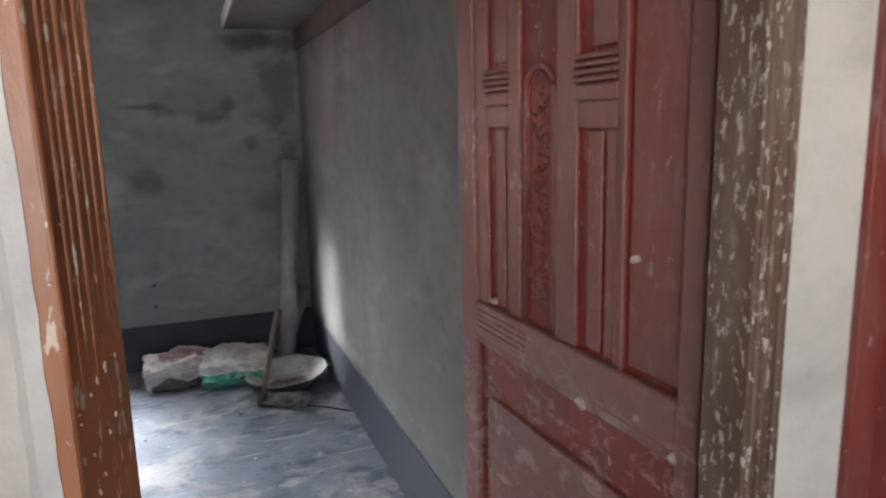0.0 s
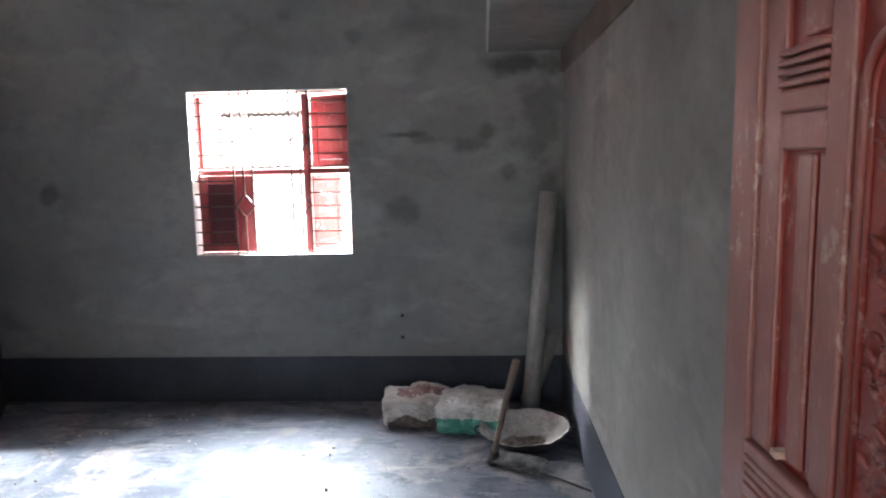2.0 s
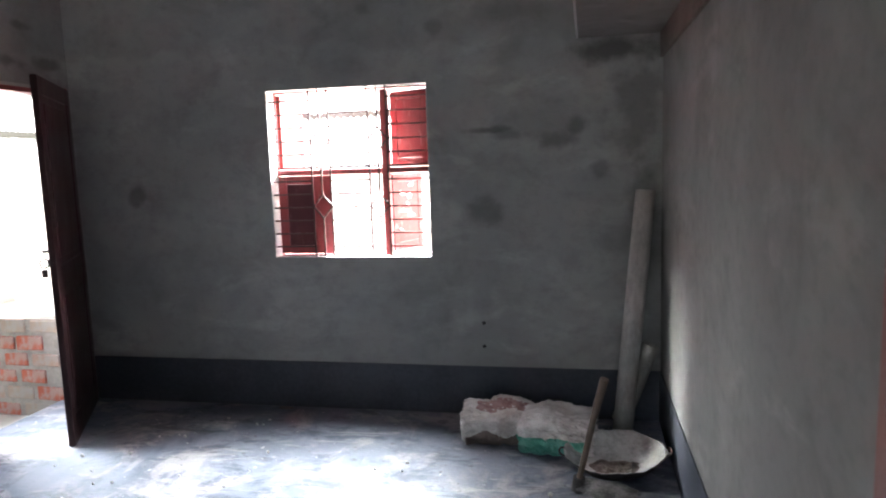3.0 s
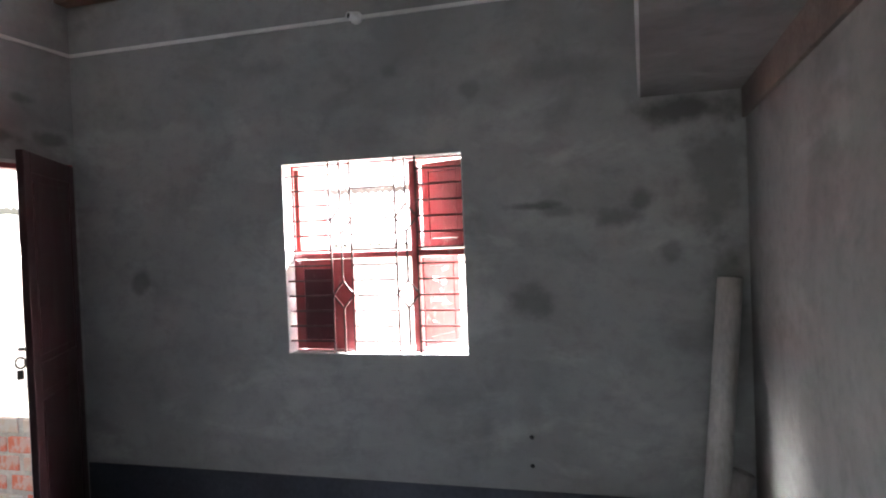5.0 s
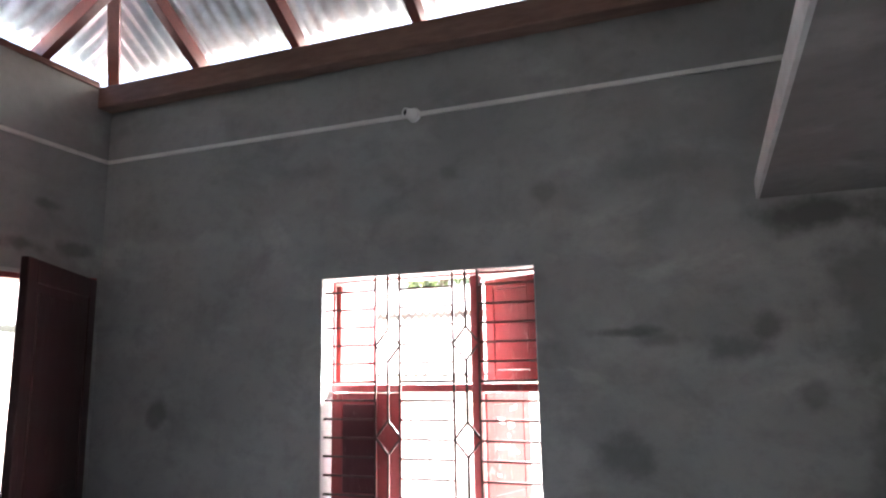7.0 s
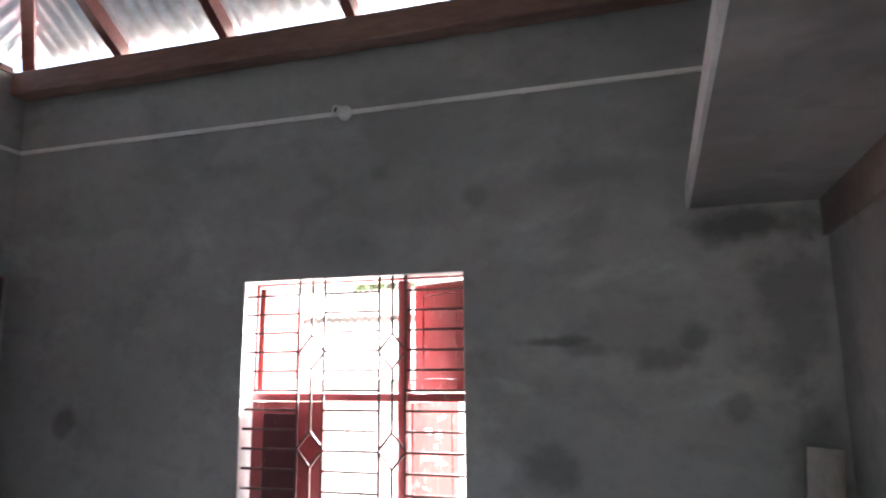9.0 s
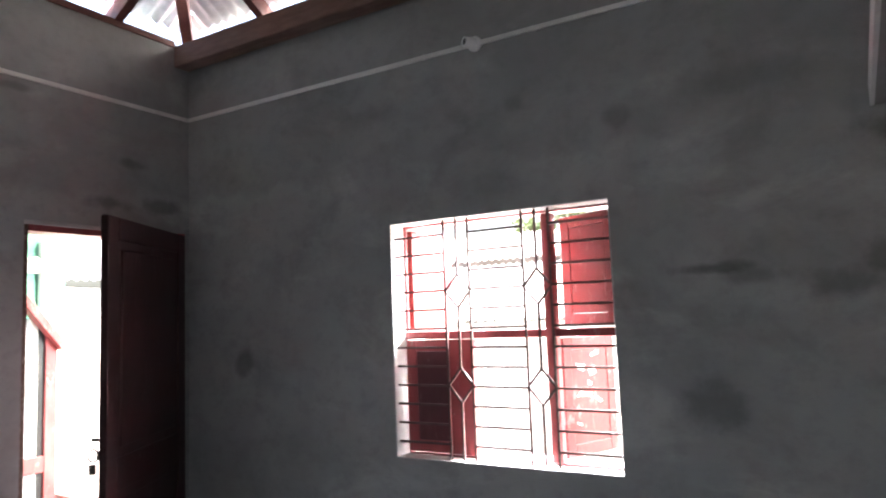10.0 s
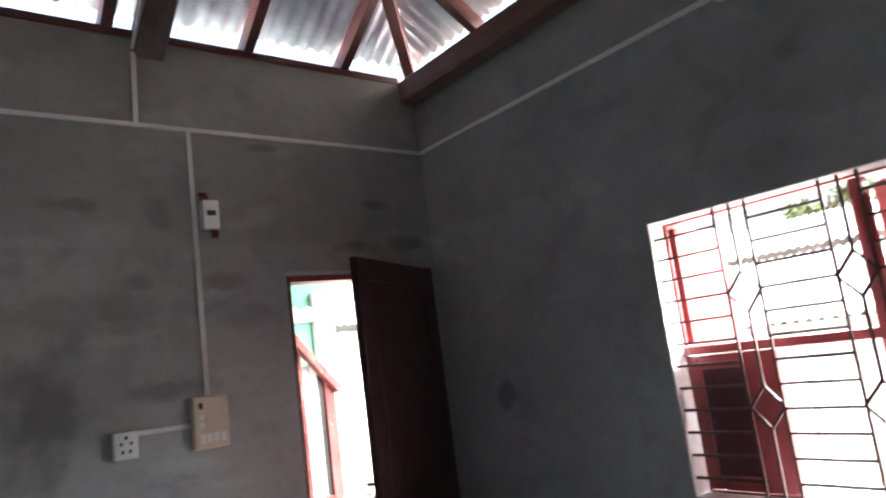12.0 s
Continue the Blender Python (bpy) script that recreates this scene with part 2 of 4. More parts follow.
M_TIE = simple("old_tie_timber", (0.085, 0.065, 0.055), (0.16, 0.13, 0.11), 5, 40, 0.8, stretch=(0.2, 1, 1), bump=0.3)
M_GRILLE = simple("primed_steel_bar", (0.07, 0.035, 0.035), (0.13, 0.08, 0.075), 14, 90, 0.55, 0.2)
M_PVC = simple("white_pvc", (0.58, 0.57, 0.54), (0.70, 0.69, 0.66), 6, 70, 0.45, bump=0.05)
M_PIPE = simple("dusty_pipe", (0.33, 0.31, 0.285), (0.52, 0.50, 0.465), 6, 60, 0.65, stretch=(1, 1, 0.4), bump=0.1)
M_CREAM = simple("aged_cream_plastic", (0.58, 0.48, 0.34), (0.68, 0.58, 0.43), 9, 80, 0.4, bump=0.04)
M_WHITE = simple("white_plastic", (0.68, 0.68, 0.66), (0.78, 0.78, 0.76), 9, 80, 0.35, bump=0.03)
M_BLACK = simple("black_plastic", (0.012, 0.012, 0.013), (0.03, 0.03, 0.03), 9, 80, 0.4, bump=0.03)
M_WIRE = simple("red_wire_plastic", (0.16, 0.03, 0.02), (0.24, 0.05, 0.03), 20, 80, 0.45, bump=0.03)
M_IRON = simple("dark_iron", (0.05, 0.045, 0.042), (0.11, 0.10, 0.095), 12, 80, 0.5, 0.7, 0.15)
M_STEEL = simple("worn_hoe_steel", (0.08, 0.08, 0.08), (0.30, 0.29, 0.28), 12, 80, 0.38, 0.7, 0.12)
M_PAN = simple("cement_caked_pan", (0.22, 0.215, 0.205), (0.44, 0.43, 0.41), 9, 60, 0.75, 0.0, 0.35)
M_PAN_SHADE = simple("shaded_pan_iron", (0.018, 0.016, 0.015), (0.05, 0.045, 0.042), 10, 60, 0.8, bump=0.3)
M_CRUST = simple("dried_mortar", (0.10, 0.075, 0.065), (0.20, 0.165, 0.15), 16, 80, 0.9, bump=0.5)
M_HANDLE = simple("grimy_wood_handle", (0.065, 0.045, 0.032), (0.14, 0.10, 0.075), 8, 60, 0.7, stretch=(1, 1, 0.15), bump=0.15)
M_SACKW = simple("woven_plastic_white", (0.46, 0.42, 0.39), (0.78, 0.75, 0.72), 9, 160, 0.5, bump=0.3)
M_SACK_SHADE = simple("shaded_sack_front", (0.13, 0.10, 0.085), (0.24, 0.19, 0.165), 9, 120, 0.7, bump=0.3)
M_SACKG = simple("woven_plastic_green", (0.05, 0.30, 0.225), (0.22, 0.55, 0.44), 12, 160, 0.5, bump=0.3)
M_PRINT = simple("faded_red_print", (0.24, 0.11, 0.11), (0.42, 0.27, 0.26), 20, 150, 0.6, bump=0.2)
M_GREEN = plaster("mint_wall_paint", (0.13, 0.36, 0.26), (0.20, 0.46, 0.345))
M_PINK = worn_paint("faded_pink_paint", (0.30, 0.055, 0.055), (0.38, 0.13, 0.125), (0.7, 0.6, 0.55), 0.5, 0.7, 0.5)
M_TIN = simple("galvanised_outer", (0.40, 0.41, 0.42), (0.58, 0.59, 0.60), 3, 40, 0.5, 0.15, 0.1)
M_BRICK = Mat("red_brick", 0.9, spec=0.2)
M_MORTAR = simple("brick_mortar", (0.22, 0.18, 0.16), (0.34, 0.28, 0.25), 10, 90, 0.95, bump=0.4)
M_BOARD = simple("bleached_board", (0.20, 0.165, 0.155), (0.44, 0.39, 0.37), 9, 60, 0.85, stretch=(1, 1, 0.12), bump=0.3)
M_GROUND = simple("dry_earth", (0.42, 0.38, 0.34), (0.56, 0.52, 0.47), 1.5, 30, 0.95, bump=0.4)
M_YARD = simple("pale_yard_wall", (0.70, 0.69, 0.67), (0.82, 0.81, 0.79), 2, 40, 0.85, bump=0.2)
M_LEAF = simple("palm_leaf", (0.075, 0.115, 0.04), (0.14, 0.18, 0.075), 8, 60, 0.5, bump=0.1)
M_BARK = simple("bark", (0.10, 0.08, 0.06), (0.18, 0.15, 0.12), 9, 60, 0.9, bump=0.4)


def finish_brick():
    m = M_BRICK
    info = m.node("ShaderNodeObjectInfo")
    col = m.mix(m.ramp(info.outputs["Random"], 0.35, 0.9), (0.40, 0.10, 0.06), (0.34, 0.245, 0.20))
    col = m.mix(m.math("MULTIPLY", m.ramp(m.noise(8, 7, rough=0.68), 0.46, 0.60), 0.6), col, (0.34, 0.305, 0.285))
    m.color(col)
    m.bump(m.noise(70, 4), 0.4, 0.005)


finish_brick()


def roof_material():
    m = Mat("galvanised_roof_sheet", 0.3, 0.9)
    streak = m.noise(5, 5, (1, 1, 1), 0.6, 0.2)
    col = m.mix(m.ramp(streak, 0.35, 0.65), (0.42, 0.45, 0.48), (0.66, 0.69, 0.72))
    m.color(col)
    m.roughness(m.noise(11, 4), 0.22, 0.5)
    m.bump(m.noise(45, 3), 0.08, 0.004)
    return m


M_ROOF = roof_material()

# ---- mesh helpers ----


def box(bm, x0, x1, y0, y1, z0, z1, bevel=0.0):
    v = [bm.verts.new((x, y, z)) for x in (x0, x1) for y in (y0, y1) for z in (z0, z1)]
    fs = [bm.faces.new([v[i] for i in q]) for q in ((0, 1, 3, 2), (4, 6, 7, 5), (0, 4, 5, 1), (2, 3, 7, 6), (0, 2, 6, 4), (1, 5, 7, 3))]
    if bevel:
        es = {e for f in fs for e in f.edges}
        bmesh.ops.bevel(bm, geom=list(es), offset=bevel, segments=2, profile=0.5, affect="EDGES")
    return fs


def bar(bm, a, b, w, d, up=(0, 0, 1), bevel=0.0):
    """A beam from a to b, w across and d deep along up."""
    a, b = Vector(a), Vector(b)
    ax = (b - a).normalized()
    side = ax.cross(Vector(up)).normalized()
    u = side.cross(ax).normalized()
    v = []
    for p in (a, b):
        for s, t in ((-1, -1), (1, -1), (1, 1), (-1, 1)):
            v.append(bm.verts.new(p + side * (s * w / 2) + u * (t * d / 2)))
    fs = [bm.faces.new([v[i] for i in q]) for q in ((3, 2, 1, 0), (4, 5, 6, 7), (0, 1, 5, 4), (1, 2, 6, 5), (2, 3, 7, 6), (3, 0, 4, 7))]
    if bevel:
        bmesh.ops.bevel(bm, geom=list({e for f in fs for e in f.edges}), offset=bevel, segments=2, profile=0.5, affect="EDGES")


def tube(bm, pts, radii, n=14, cap=True, twist=0.0):
    rings = []
    for i, p in enumerate(pts):
        p = Vector(p)
        a = Vector(pts[max(i - 1, 0)])
        b = Vector(pts[min(i + 1, len(pts) - 1)])
        ax = (b - a).normalized()
        ref = Vector((0, 0, 1)) if abs(ax.z) < 0.9 else Vector((1, 0, 0))
        s = ax.cross(ref).normalized()
        u = s.cross(ax)
        r = radii[i] if isinstance(radii, (list, tuple)) else radii
        rings.append([bm.verts.new(p + (s * math.cos(2 * math.pi * k / n + twist) + u * math.sin(2 * math.pi * k / n + twist)) * r) for k in range(n)])
    for r0, r1 in zip(rings, rings[1:]):
        for k in range(n):
            f = bm.faces.new((r0[k], r0[(k + 1) % n], r1[(k + 1) % n], r1[k]))
            f.smooth = True
    if cap:
        bm.faces.new(rings[0][::-1])
        bm.faces.new(rings[-1])


def lathe(bm, profile, centre, n=40, m=None):
    rings = []
    for r, z in profile:
        ring = []
        for k in range(n):
            p = Vector((r * math.cos(2 * math.pi * k / n), r * math.sin(2 * math.pi * k / n), z))
            if m:
                p = m @ p
            ring.append(bm.verts.new(p + Vector(centre)))
        rings.append(ring)
    for r0, r1 in zip(rings, rings[1:]):
        for k in range(n):
            f = bm.faces.new((r0[k], r0[(k + 1) % n], r1[(k + 1) % n], r1[k]))
            f.smooth = True
    return rings


def mesh_of(name, bm, mat):
    bmesh.ops.recalc_face_normals(bm, faces=bm.faces[:])
    me = bpy.data.meshes.new(name)
    bm.to_mesh(me)
    bm.free()
    for one in mat if isinstance(mat, (list, tuple)) else [mat]:
        me.materials.append(one.m)
    return me


def part(name, bm, mat, parent=None, label="", m=None):
    ob = new(name, mesh_of(name, bm, mat))
    if parent:
        ob.parent = parent
    if m:
        ob.matrix_basis = m
    return tagged(ob, label)


def thing(name, label, category, m=None, group="", kind=""):
    ob = new(name)
    if m:
        ob.matrix_basis = m
    return tagged(ob, label, category, group, kind)


def structure(name, bm, mat, label, category):
    return tagged(part(name, bm, mat), label, category, kind="structure")


def cells(bm, xs, ys, zs, solid):
    """A block cut into cells by the given planes; only the solid ones are kept, without faces between them."""
    keep = {}
    for i in range(len(xs) - 1):
        for j in range(len(ys) - 1):
            for k in range(len(zs) - 1):
                if not solid((xs[i] + xs[i + 1]) / 2, (ys[j] + ys[j + 1]) / 2, (zs[k] + zs[k + 1]) / 2):
                    continue
                c = [(x, y, z) for x in (xs[i], xs[i + 1]) for y in (ys[j], ys[j + 1]) for z in (zs[k], zs[k + 1])]
                for q in ((0, 1, 3, 2), (4, 6, 7, 5), (0, 4, 5, 1), (2, 3, 7, 6), (0, 2, 6, 4), (1, 5, 7, 3)):
                    key = tuple(sorted(c[n] for n in q))
                    keep[key] = None if key in keep else [c[n] for n in q]
    verts = {}
    for quad in keep.values():
        if quad:
            for p in quad:
                if p not in verts:
                    verts[p] = bm.verts.new(p)
            bm.faces.new([verts[p] for p in quad])


# ---- the room's shell ----
XR, YN, TOP = 3.70, 4.50, 3.15
WX0, WX1, WZ0, WZ1 = 1.368, 2.378, 0.968, 2.0      # window opening
DY0, DY1, DZ = 3.62, 4.46, 2.08                     # side door opening
EX0, EX1, EY0, EY1 = 2.812, 3.588, 0.375, 0.50        # entry door opening and its wall

bm = bmesh.new()
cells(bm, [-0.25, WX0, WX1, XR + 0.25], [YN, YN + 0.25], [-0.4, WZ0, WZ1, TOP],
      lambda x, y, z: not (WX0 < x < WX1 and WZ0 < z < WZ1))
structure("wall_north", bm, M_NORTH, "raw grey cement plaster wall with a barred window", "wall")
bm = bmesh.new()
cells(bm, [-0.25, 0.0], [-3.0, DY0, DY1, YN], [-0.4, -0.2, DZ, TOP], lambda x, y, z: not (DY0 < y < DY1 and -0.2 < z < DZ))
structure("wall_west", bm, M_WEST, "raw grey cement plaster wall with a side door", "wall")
bm = bmesh.new()
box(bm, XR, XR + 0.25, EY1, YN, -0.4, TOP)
structure("wall_east", bm, M_PLASTER_SHADE, "blotchy grey cement plaster wall", "wall")
bm = bmesh.new()
cells(bm, [0.0, EX0, EX1, 3.71, 4.55, 6.0], [EY0, EY1], [-0.4, -0.2, DZ, TOP],
      lambda x, y, z: not ((EX0 < x < EX1 or 3.71 < x < 4.55) and -0.2 < z < DZ))
structure("wall_south", bm, M_HALL, "cream plastered hall wall round the entry door", "wall")
# hall behind the entry door
bm = bmesh.new()
cells(bm, [0.0, 1.5, 3.9, 6.0], [-3.0, -2.8], [-0.4, 0.0, 0.9, 2.4, TOP], lambda x, y, z: not (1.5 < x < 3.9 and 0.9 < z < 2.4))
structure("wall_hall_back", bm, M_HALL, "cream plastered hall wall with a wide opening", "wall")
bm = bmesh.new()
box(bm, 6.0, 6.2, -3.0, EY1, -0.4, TOP)
structure("wall_hall_end", bm, M_HALL, "cream plastered end wall of the hall", "wall")
bm = bmesh.new()
cells(bm, [-0.24, 0.0, XR, 6.0], [-3.0, EY1, DY0, DY1, YN], [-0.2, 0.0],
      lambda x, y, z: (x > 0 or DY0 < y < DY1) and not (x > XR and y > EY1))
structure("floor", bm, M_FLOOR, "smooth stained blue-grey cement floor", "floor")

# skirting band of dark cement
bm = bmesh.new()
box(bm, 0.0, XR, YN - 0.006, YN + 0.01, 0.0, 0.30)
structure("baseboard_north", bm, M_BAND, "dark slate-grey cement skirting band", "skirting")
bm = bmesh.new()
box(bm, XR - 0.006, XR + 0.01, EY1, YN - 0.006, 0.0, 0.30)
structure("baseboard_east", bm, M_BAND, "dark slate-grey cement skirting band", "skirting")
bm = bmesh.new()
box(bm, -0.01, 0.006, EY1, DY0 - 0.06, 0.0, 0.30)
structure("baseboard_west", bm, M_BAND, "dark slate-grey cement skirting band", "skirting")

# loft slab along the east wall, with its narrow bearing ledges
bm = bmesh.new()
lo = [(3.245, YN, 2.19), (XR, YN, 2.19), (XR, EY1, 2.19), (3.205, EY1, 2.19)]
vs = [bm.verts.new(p) for p in lo] + [bm.verts.new((x, y, z + 0.07)) for x, y, z in lo]
for q in ((0, 3, 2, 1), (4, 5, 6, 7), (0, 1, 5, 4), (1, 2, 6, 5), (2, 3, 7, 6), (3, 0, 4, 7)):
    bm.faces.new([vs[i] for i in q])
slab = structure("loft_slab", bm, M_SLAB, "smooth concrete loft shelf slab along the wall", "shelf slab")
bm = bmesh.new()
bar(bm, (3.243, YN - 0.002, 2.225), (3.203, EY1 + 0.002, 2.225), 0.012, 0.074, up=(0, 0, 1))
part("edge_strip", bm, M_EDGE, slab, "pale plastered edge of the slab")
bm = bmesh.new()
box(bm, XR - 0.016, XR + 0.01, EY1, YN, 2.06, 2.19)
structure("trim_loft_ledge", bm, M_LEDGE, "brown cement ledge under the loft slab", "ledge")

# ---- roof ----
PITCH = math.tan(radians(32))
LIFT = 0.125
RIDGE = 1.85


def corrugated(bm, u0, u1, low, point, period=0.076, amp=0.009, per=8):
    """Sheet corrugated along u; point(u, s, h): place at u, plan distance s from the wall line and height h over the plane; low, top give s."""
    n = max(int((u1 - u0) / period * per), 1)
    prev = None
    for i in range(n + 1):
        u = u0 + (u1 - u0) * i / n
        h = amp * math.sin(2 * math.pi * u / period)
        s0, s1 = low(u)
        cur = (bm.verts.new(point(u, s0, h)), bm.verts.new(point(u, s1, h))) if s1 - s0 > 0.001 else None
        if prev and cur:
            f = bm.faces.new((prev[0], cur[0], cur[1], prev[1]))
            f.smooth = True
        prev = cur


OVER = 0.03
ceil_bm = bmesh.new()
corrugated(ceil_bm, -3.2, YN + OVER, lambda y: (-OVER, min(RIDGE, YN - y) if y > YN - RIDGE else RIDGE), lambda y, s, h: (s, y, TOP + LIFT + s * PITCH + h))
corrugated(ceil_bm, -3.2, YN + OVER, lambda y: (-2.6, min(RIDGE, YN - y) if y > YN - RIDGE else RIDGE), lambda y, s, h: (XR - s, y, TOP + LIFT + s * PITCH + h))
corrugated(ceil_bm, -OVER, XR + OVER, lambda x: (-OVER, min(x, XR - x, RIDGE)), lambda x, s, h: (x, YN - s, TOP + LIFT + s * PITCH + h))
structure("ceiling_roof_sheets", ceil_bm, M_ROOF, "shiny galvanised corrugated iron roof sheets on a hip", "roof")

rafter_group = "roof rafters"


def rafter(a, b, w=0.05, d=0.085, label="red oxide painted roof rafter under the iron sheets"):
    bm = bmesh.new()
    bar(bm, a, b, w, d, bevel=0.003)
    return tagged(part("rafter", bm, M_RAFTER), label, "rafter", rafter_group)


RH = TOP + 0.05
for y in (4.06, 3.53, 2.90, 2.33, 1.75, 1.17, 0.6):
    reach = min(YN - y, RIDGE - 0.03)
    rafter((-0.12, y, RH - 0.12 * PITCH), (reach, y, RH + reach * PITCH))
for x in (0.605, 1.22, 1.876, 2.51, 3.14):
    reach = min(x, XR - x) - 0.02
    rafter((x, YN + 0.12, RH - 0.12 * PITCH), (x, YN - reach, RH + reach * PITCH))
for x0, sx in ((0.0, 1), (XR, -1)):
    rafter((x0 - sx * 0.1, YN + 0.1, RH - 0.1 * PITCH), (x0 + sx * RIDGE, YN - RIDGE, RH + RIDGE * PITCH), 0.06, 0.09, "red oxide painted hip rafter rising from the corner")
rafter((RIDGE, YN - RIDGE, RH + RIDGE * PITCH + 0.02), (RIDGE, -3.0, RH + RIDGE * PITCH + 0.02), 0.06, 0.09, "red oxide painted ridge beam")
for y in (3.53, 2.9, 2.33, 1.75, 1.17, 0.6):
    reach = min(YN - y, RIDGE - 0.03)
    rafter((XR + 0.12, y, RH - 0.12 * PITCH), (XR - reach, y, RH + reach * PITCH))

bm = bmesh.new()
bar(bm, (0.0, YN - 0.05, 3.075), (XR, YN - 0.05, 3.075), 0.10, 0.122, bevel=0.008)
tagged(part("wall_plate_beam", bm, M_BEAM), "rough brown timber wall plate along the wall top", "beam")
bm = bmesh.new()
bar(bm, (-0.015, EY1, TOP - 0.005), (-0.015, YN - 0.1, TOP - 0.005), 0.05, 0.035)
tagged(part("wall_plate_strip", bm, M_RAFTER), "thin red painted strip along the wall top", "beam")
bm = bmesh.new()
bar(bm, (-0.10, 3.07, 3.12 - 0.10 * PITCH), (RIDGE, 3.07, 3.12 + RIDGE * PITCH), 0.13, 0.13, bevel=0.01)
tagged(part("principal_rafter", bm, M_TIE), "square weathered timber principal rafter with a wire conduit", "rafter")

# ---- window ----
win = thing("window_1", "red wooden shuttered window with four leaves pushed outward", "window", kind="structure")
FY0, FY1 = YN + 0.065, YN + 0.115
bm = bmesh.new()
for a in ((WX0, WX0 + 0.014, FY1 - 0.014, FY1, WZ0, WZ1), (WX1 - 0.016, WX1, FY0, FY1, WZ0, WZ1),
          (WX0 + 0.014, WX1 - 0.016, FY1 - 0.016, FY1, WZ1 - 0.012, WZ1), (WX0 + 0.014, WX1 - 0.016, FY0 + 0.02, FY1, WZ0, WZ0 + 0.012)):
    box(bm, *a, bevel=0.003)
part("window_frame", bm, M_MAROON, win, "maroon painted wooden frame")
bm = bmesh.new()
box(bm, WX0 + 0.014, WX1 - 0.016, FY0 + 0.004, FY1 - 0.004, 1.478, 1.512, bevel=0.004)
part("transom", bm, M_MAROON, win)
bm = bmesh.new()
box(bm, 2.070, 2.116, FY0 + 0.002, FY1 - 0.002, WZ0 + 0.012, WZ1 - 0.02, bevel=0.004)
part("mullion", bm, M_MAROON, win)
bm = bmesh.new()
box(bm, WX0 + 0.002, WX1 - 0.002, YN + 0.003, YN + 0.25, WZ0 - 0.01, WZ0 + 0.004)
part("window_sill", bm, M_REVEAL, win, "pale plastered sill")
for a in ((WX0 - 0.002, WX0 + 0.004, WZ0, WZ1), (WX1 - 0.004, WX1 + 0.002, WZ0, WZ1), (WX0 + 0.004, WX1 - 0.004, WZ1 - 0.004, WZ1 + 0.002)):
    bm = bmesh.new()
    box(bm, a[0], a[1], YN + 0.004, YN + 0.248, a[2], a[3])
    part("reveal", bm, M_SKYLIT, win, "plastered reveal coloured near white for the skylight on it")


def shutter(hinge_x, width, z0, z1, turn, side, mat, label, y=None, wide=0.05, inset=None, free=None):
    """A panelled leaf hung at hinge_x, running towards side (+1 right, -1 left), swung outward by turn degrees."""
    leaf = bmesh.new()
    h = z1 - z0
    st, th = 0.05, 0.028
    box(leaf, 0, st, -th / 2, th / 2, 0, h, bevel=0.003)
    edge = bmesh.new() if free else leaf
    box(edge, width - wide, width, -th / 2, th / 2, 0, h, bevel=0.003)
    box(leaf, st, width - wide, -th / 2, th / 2, 0, st, bevel=0.003)
    box(leaf, st, width - wide, -th / 2, th / 2, h - st, h, bevel=0.003)
    m = Matrix.Translation((hinge_x, y or FY1 + 0.016, z0)) @ Matrix.Rotation(radians(turn * side), 4, "Z") @ Matrix.Diagonal((side, 1, 1, 1))
    leaf.transform(m)
    ob = part("shutter", leaf, mat, win, label)
    if free:
        edge.transform(m)
        part("stile", edge, free, ob, "deep red painted stile")
    pan = bmesh.new()
    box(pan, st + 0.001, width - wide - 0.001, -0.0115, 0.0115, st + 0.001, h - st - 0.001, bevel=0.002)
    pan.transform(m)
    part("panel", pan, inset or mat, ob)
    return ob, m


shutter(WX1 - 0.018, 0.292, 1.518, WZ1 - 0.022, 24, -1, M_RED, "red leaf hung at the jamb, half open")
lower, lower_m = shutter(2.105, 0.315, WZ0 + 0.02, 1.472, 68, 1, M_RED, "red leaf with torn stickers, wide ajar")
shutter(WX0 + 0.018, 0.345, 1.518, WZ1 - 0.022, 89, 1, M_PLY, "pink leaf with a red stile, fully open", free=M_RED)
shutter(WX0 + 0.018, 0.343, WZ0 + 0.016, 1.474, 0, 1, M_MAROON, "dark maroon leaf standing closed", FY0 + 0.03, 0.125, M_GLOSS)
for u, z, w, h, tilt in ((0.10, 0.36, 0.05, 0.018, 8), (0.17, 0.34, 0.03, 0.03, -20), (0.12, 0.245, 0.085, 0.02, 4), (0.20, 0.22, 0.05, 0.012, 30), (0.08, 0.13, 0.03, 0.01, 15), (0.19, 0.41, 0.04, 0.012, -12), (0.15, 0.29, 0.02, 0.012, 40)):
    bm = bmesh.new()
    box(bm, -w / 2, w / 2, -0.0132, -0.0114, -h / 2, h / 2)
    bmesh.ops.subdivide_edges(bm, edges=bm.edges[:], cuts=3, use_grid_fill=True)
    for v in bm.verts:
        v.co.x += 0.25 * w * noise.noise(Vector((v.co.x * 60, v.co.z * 60, u * 9)))
        v.co.z += 0.5 * h * noise.noise(Vector((v.co.z * 60, v.co.x * 60, z * 9)))
    bm.transform(lower_m @ pose(u, 0, z, 0, tilt, 0))
    part("torn_sticker", bm, M_PAPER, lower, "torn white paper sticker")

# grille of flat steel bars
grille = thing("window_grille", "flat steel bar window grille with four diamonds", "window grille")
GY = YN + 0.028
VX = [1.632, 1.694, 1.752, 2.004, 2.062, 2.120]


def steel(name, a, b, w=0.0095, d=0.009):
    bm = bmesh.new()
    bar(bm, a, b, w, d, up=(0, 1, 0))
    part(name, bm, M_GRILLE, grille)


